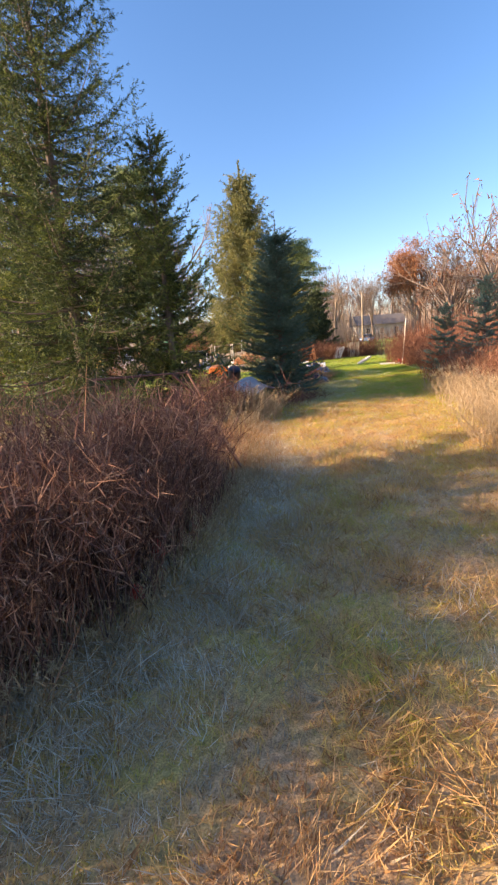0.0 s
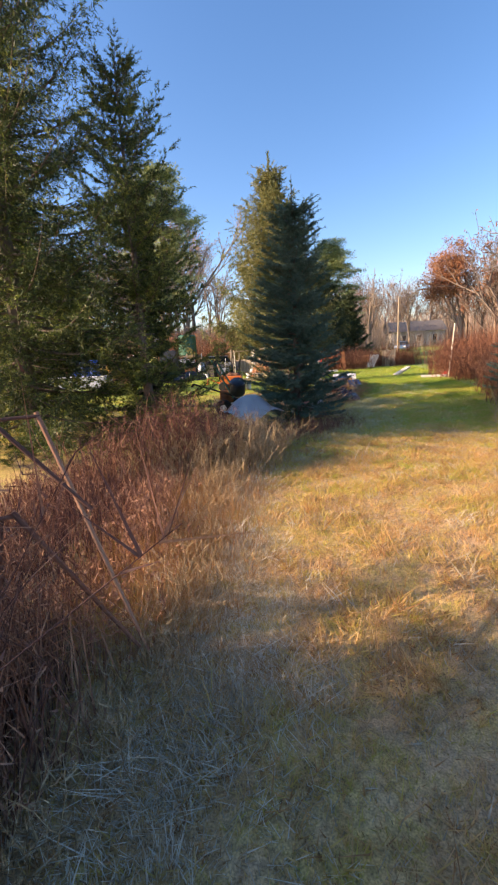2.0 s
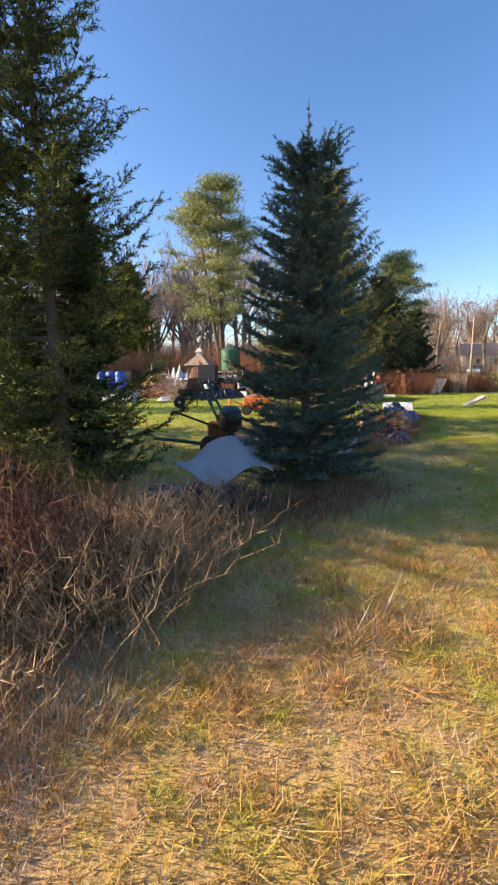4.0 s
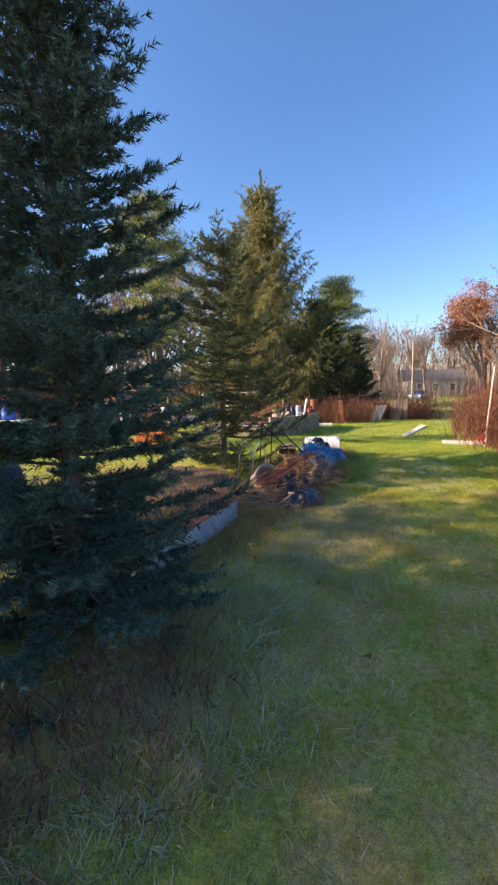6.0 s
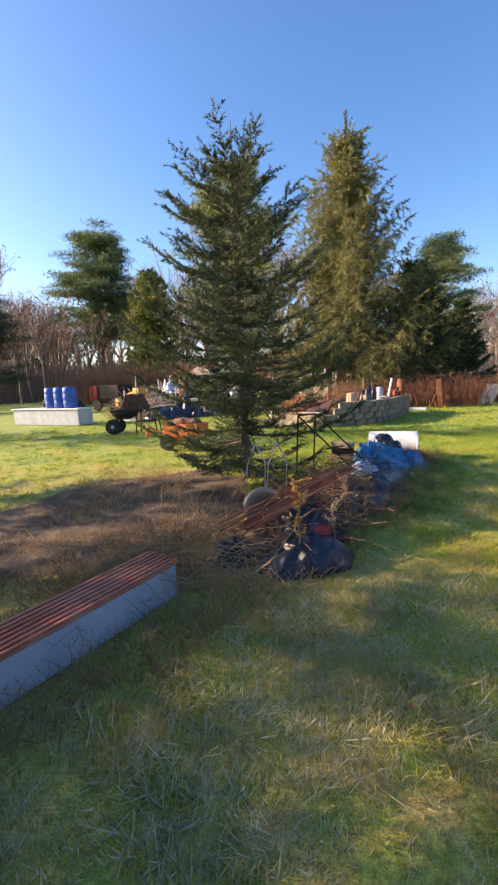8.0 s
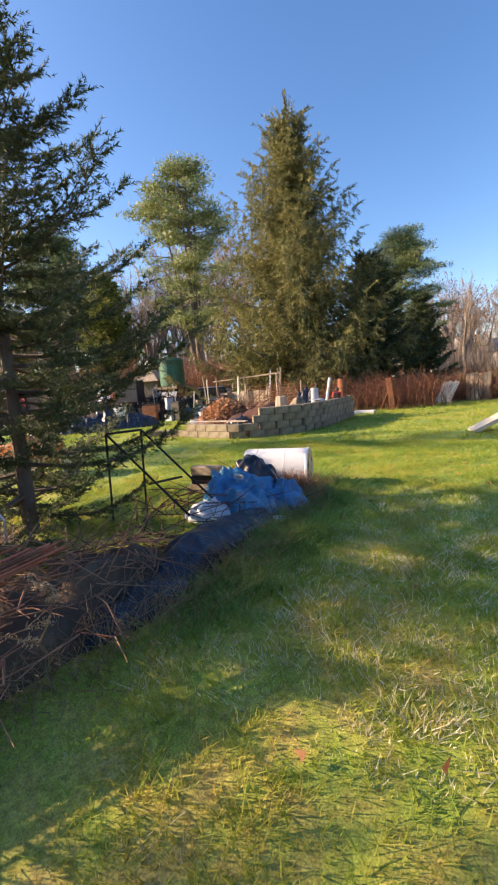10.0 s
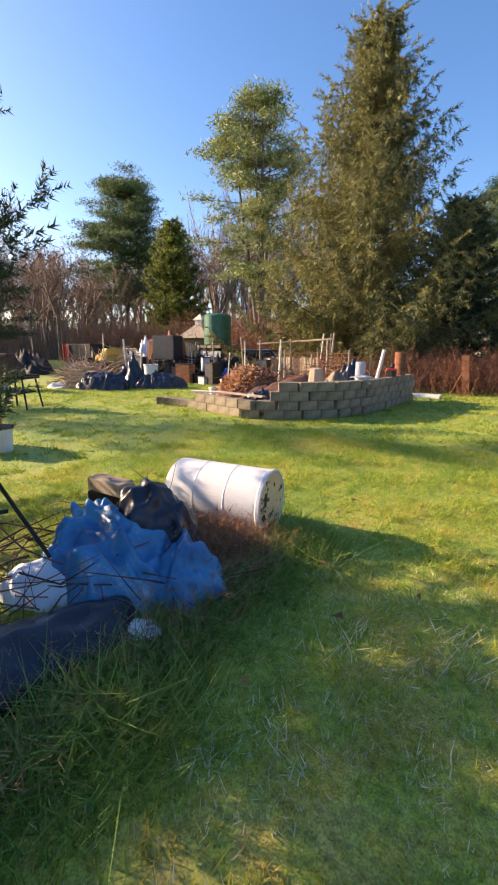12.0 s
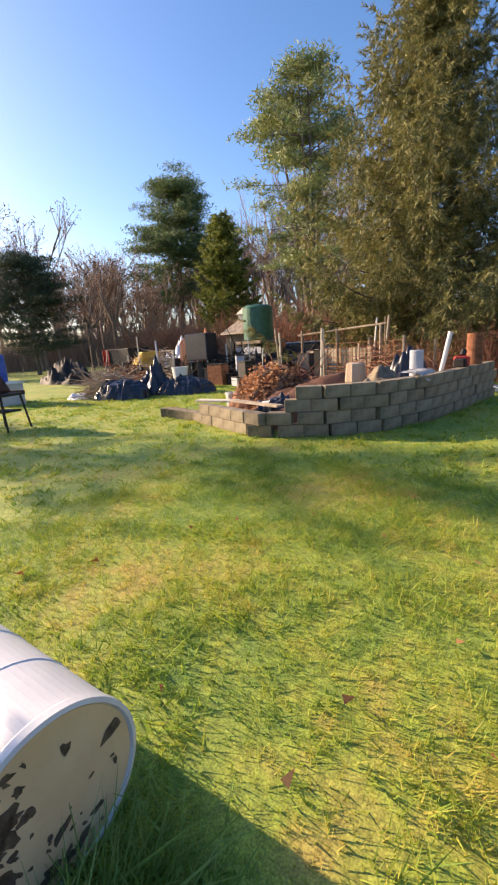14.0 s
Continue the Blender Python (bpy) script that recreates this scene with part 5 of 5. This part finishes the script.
def car(loc, rz, paint, label):
    c = thing("parked_car", loc, label, "car", rz=rz)
    bm = boxes(((0, 0, 0.62), (4.3, 1.75, 0.6)), bev=0.14)
    part("body", bm, paint, c)
    bm = bmesh.new()
    box(bm, (0.15, 0, 1.15), (2.3, 1.55, 0.56), bev=0.1)
    for v in bm.verts:
        if v.co.z > 1.2:
            v.co.x = 0.15 + (v.co.x - 0.15) * 0.72
    part("cabin", bm, M_GLASS, c)
    part("roof", boxes(((0.15, 0, 1.44), (1.7, 1.45, 0.05)), bev=0.02), paint, c)
    for x in (-1.35, 1.35):
        for y in (-0.86, 0.86):
            w = part("wheel", lathe([(0.06, -0.1), (0.3, -0.1), (0.33, 0), (0.3, 0.1), (0.06, 0.1)], 18, pose(x, y, 0.33, 90, 0, 0)), M_RUBBER, c)
    for y in (-0.6, 0.6):
        part("headlight", boxes(((-2.12, y, 0.7), (0.08, 0.35, 0.14)), bev=0.02), M_GREYTARP, c)


car((8.9, 70.0, 0.6), 75, M_CAR, "blue car parked beyond the lawn")
car((-10.3, 34.6, 0), 10, M_STEEL, "silver car behind the scrap")
cp = thing("cupola_shed", (-17.0, 37.5, -0.1), "small tan roofed shed with a cupola", "shed", rz=10)
cp.scale = (0.7, 0.7, 0.94)
part("wall", boxes(((0, 0, 1.2), (2.6, 2.2, 2.4))), M_BARK, cp)
bm = bmesh.new()
bmesh.ops.create_cone(bm, cap_ends=True, segments=4, radius1=2.3, radius2=0.5, depth=0.9, matrix=pose(0, 0, 2.85, 0, 0, 45))
part("roof", bm, M_WOOD, cp)
part("cupola", boxes(((0, 0, 3.45), (0.7, 0.7, 0.4))), M_SIDING, cp)
bm = bmesh.new()
bmesh.ops.create_cone(bm, cap_ends=True, segments=4, radius1=0.7, radius2=0.05, depth=0.4, matrix=pose(0, 0, 3.85, 0, 0, 45))
part("cupola_roof", bm, M_PALEWOOD, cp)

# ---- far side of the lawn ----
ws = thing("white_slab", (-0.88, 29.7, 0), "white foam slab lying on the lawn", "slab")
part("slab", boxes(((0, 0, 0.06), (1.05, 0.4, 0.12)), bev=0.015), M_WHITE, ws)
af = thing("rusty_stand", (0.05, 31.2, 0), "rusty red iron stand in the weeds", "stand")
part("post", boxes(((0, 0, 0.65), (0.22, 0.12, 1.3), 0, 0, -6)), M_RUST, af)
part("stay", rods(((-0.4, 0, 0), (0, 0, 1.0), 0.03), ((0.4, 0.1, 0), (0, 0, 1.1), 0.03)), M_RUST, af)
lb = thing("leaning_boards", (1.9, 34.0, 0), "pale boards leaning against dark scrub", "boards")
for k in range(3):
    part("board", boxes(((k * 0.22, 0, 0.45), (0.2, 0.04, 1.05), 0, -8, 24)), M_PALEWOOD, lb)
db = thing("dark_fence", (3.0, 35.0, 0), "short dark weathered board fence", "fence")
for k in range(6):
    part("slat", boxes(((k * 0.17, 0, 0.6), (0.15, 0.04, 1.2 + 0.06 * (k % 3))), bev=0.004), M_WOOD, db)
tb = thing("tilted_board", (3.0, 24.0, 0), "pale bundled boards tilted at the lawn edge", "boards", rz=20)
for k in range(3):
    part("board", boxes(((0, k * 0.13 - 0.13, 0.2), (0.85, 0.11, 0.09), 0, 0, -26), bev=0.005), M_PALEWOOD, tb)
fs = thing("flat_slab", (4.1, 21.6, 0), "pale slab at the edge of the bushes", "slab", rz=-8)
part("slab", boxes(((0, 0, 0.05), (1.1, 0.35, 0.1)), bev=0.01), M_SIDING, fs)
mound("red_cloth", (4.75, 21.9, 0), 0.25, 0.2, 0.3, 34, M_RED, "bright red cloth lying by the bushes", "cloth")
pl = thing("leaning_pole", (4.75, 21.2, 0), "pale thin pole leaning in the bushes", "pole")
part("pole", rods(((-0.12, 0, -0.1), (0.08, 0.1, 2.35), 0.03, 0.02)), M_PALEWOOD, pl)
up = thing("utility_pole", (8.0, 68.0, 0.5), "wooden utility pole by the road", "pole")
part("pole", rods(((0, 0, -0.2), (0, 0, 8.0), 0.14, 0.1)), M_WOOD, up)


def house(loc, rz, w, d, h, label):
    t = thing("house", loc, label, "house", rz=rz)
    part("wall", boxes(((0, 0, h / 2 - 0.2), (w, d, h + 0.4))), M_SIDING, t)
    bm = bmesh.new()
    e = 0.4
    v = [bm.verts.new(p) for p in ((-w / 2 - e, -d / 2 - e, h), (w / 2 + e, -d / 2 - e, h), (w / 2 + e, d / 2 + e, h), (-w / 2 - e, d / 2 + e, h), (-w / 2 - e, 0, h + d * 0.32), (w / 2 + e, 0, h + d * 0.32))]
    for q in ((0, 1, 5, 4), (2, 3, 4, 5), (0, 4, 3), (1, 2, 5), (3, 2, 1, 0)):
        bm.faces.new([v[i] for i in q])
    part("roof", bm, M_ROOF, t)
    for k in (-0.3, 0.0, 0.3):
        wd = part("window", boxes(((w * k, -d / 2 - 0.03, h * 0.55), (0.9, 0.06, 1.2))), M_WHITE, t)
        part("pane", boxes(((w * k, -d / 2 - 0.07, h * 0.55), (0.74, 0.03, 1.04))), M_GLASS, wd)


house((13, 86, 1.2), 8, 9, 6, 2.6, "pale low house beyond the road")
house((-1.0, 50, 0.05), -6, 4.5, 3, 1.9, "grey low shed behind the dark spruces")

# ---- old fence in the brambles ----
net = thing("wire_netting", (-1.63, 1.64, 0), "sagging rusty wire netting in the brambles", "wire netting")
bm = bmesh.new()
TL, TR_, BL, BR = Vector((-0.25, -0.35, 0.97)), Vector((0.26, 0.56, 0.9)), Vector((-0.12, -0.5, 0.45)), Vector((0.62, 0.76, 0.24))


def net_at(u, v):
    p = (TL * (1 - u) + TR_ * u) * (1 - v) + (BL * (1 - u) + BR * u) * v
    return p + Vector((0.05, -0.05, -0.03)) * math.sin(math.pi * u) * math.sin(math.pi * v) + Vector((0, 0, 0.02)) * noise.noise(Vector((u * 4, v * 4, 3)))


for k in range(31):
    for m in range(6):
        rod(bm, net_at(k / 30, m / 6), net_at(k / 30, (m + 1) / 6), 0.0022, n=3)
for k in range(17):
    for m in range(6):
        rod(bm, net_at(m / 6, k / 16), net_at((m + 1) / 6, k / 16), 0.0022, n=3)
tagged(part("mesh", bm, M_RUST, net), kind="stuff")
of = thing("fallen_fence", (-1.63, 1.64, 0), "weathered fallen fence poles in the brambles", "fence")
for a, b in (((-0.4, -0.55, 0.99), (0.24, 0.53, 0.9)), ((-0.75, 0.1, 1.3), (-0.01, 1.09, 1.26)), ((-0.03, 1.09, 1.28), (0.66, 0.82, 0.0)), ((-0.16, 0.9, 1.27), (0.3, 1.0, 0.75)), ((0.24, 0.53, 0.92), (0.62, 0.78, 0.1)), ((0.2, 0.5, 0.9), (0.12, 0.36, 0.0)), ((-0.15, -0.9, 0.95), (0.55, -0.5, 0.0))):
    part("pole", rods((a, b, 0.014, 0.01)), M_WEED, of)
for k, (x, y, z) in enumerate(((-1.3, 0.35, 0.45), (-1.28, -0.1, 0.22))):
    mound("red_rag", (x, y, z * 0.2), 0.05, 0.04, 0.12, 50 + k, M_RED, "scrap of red cloth caught in the weeds", "rag", n=8)
scatter_leaves("fallen_leaves", "fallen brown leaves scattered on the lawn", (0.9, 16, 0.02), 2.6, 7.0, 0.02, 160, 0.03, M_RUSSET, 82)


stick_pile("brush_pile", (-12.5, 31.0, 0.1), "tangle of scrap rods and branches in the yard", 420, 4.5, 1.4, 1.2, 67, M_IRON, 0.022, 1.4)
stick_pile("brush_pile", (-16.5, 31.0, 0.1), "tangle of grey wood and branches in the yard", 320, 2.6, 1.4, 1.5, 68, M_WOOD, 0.025, 1.4)
stick_pile("brush_pile", (-3.6, 29.4, 0.1), "brush and twigs behind the wall", 360, 2.2, 1.2, 1.0, 69, M_WEED, 0.012, 1.1)
thicket("red_thicket", "rusty weeds behind the block wall", band(rb, 900, [(-7.5, 33), (-3.5, 31.5), (-0.5, 32), (1.5, 32.5)], 0.5), 0.7, 1.7, M_REDWEED, 96, twigs=6, rad=0.008, fluff=3000)

# ---- far undergrowth ----
def undergrowth(name, label, bandline, width, n, hmin, hmax, w, mat, seed):
    r = np.random.default_rng(seed)
    p = band(r, n, bandline, width)
    z = np.array([min(6, rise(a, b)) for a, b in p])
    base = np.column_stack([p, z - 0.1])
    hh = r.uniform(hmin, hmax, n)
    tip = base + np.column_stack([r.normal(0, 0.18, n) * hh, r.normal(0, 0.18, n) * hh, hh])
    v, f = blade_mesh(base, tip, np.full(n, w), r)
    tagged(raw(name, v, f, mat), label, "undergrowth", kind="stuff")


undergrowth("far_undergrowth", "brown tangle of saplings under the woods", [(-120, 70), (-60, 76), (-20, 74), (20, 92), (60, 90)], 6, 30000, 1.0, 4.5, 0.07, M_GREYBARK, 92)
undergrowth("far_undergrowth", "brown saplings along the side woods", [(-70, 10), (-62, 40), (-60, 70)], 5, 20000, 1.5, 6, 0.06, M_GREYBARK, 93)
undergrowth("far_undergrowth", "red-brown saplings beside the lawn", [(12, 10), (13, 28), (18, 50), (28, 75)], 3.2, 24000, 0.9, 3.4, 0.022, M_REDWEED, 94)
undergrowth("far_undergrowth", "distant wooded hillside", [(-200, 150), (-80, 165), (40, 170), (160, 150)], 12, 30000, 4, 12, 0.3, M_GREYBARK, 95)
undergrowth("far_undergrowth", "bare brown saplings behind the scrap yard", [(-62, 44), (-34, 60), (-12, 62)], 3.0, 26000, 1.5, 6.5, 0.05, M_GREYBARK, 97)
undergrowth("bramble_undergrowth", "dense dark red dead stems under the brambles", [(-2.3, -1.7), (-1.6, 0.2), (-1.55, 2.2)], 0.22, 8000, 0.25, 0.8, 0.012, M_WEED, 89)
undergrowth("bramble_undergrowth", "dense dead stems further into the brambles", [(-2.9, -1.4), (-2.7, 0.6), (-2.8, 2.2)], 0.45, 8000, 0.25, 0.85, 0.016, M_WEED, 90)
undergrowth("bramble_undergrowth", "low red-brown dead stems past the netting", [(-2.6, 2.6), (-2.7, 4.0), (-3.2, 5.4)], 0.5, 7000, 0.15, 0.45, 0.014, M_WEED, 85)
undergrowth("dead_grass", "golden dry grass in the sun beside the netting", [(-1.3, 2.6), (-1.4, 4.0), (-1.7, 5.8)], 0.32, 20000, 0.08, 0.3, 0.008, M_GOLDSTRAW, 88)
undergrowth("dead_grass", "matted brown dead grass along the plastic sheeting", [(0.3, 13.0), (0.78, 14.2), (0.8, 15.4), (0.72, 16.6), (0.72, 17.4)], 0.11, 15000, 0.03, 0.15, 0.007, M_DEADBROWN, 86)
undergrowth("dead_grass", "matted brown dead weeds before the blue spruce", [(-1.6, 7.6), (-0.7, 8.4), (-0.2, 9.4), (-0.4, 10.6), (-0.3, 12.2)], 0.22, 17000, 0.03, 0.16, 0.007, M_DEADBROWN, 87)
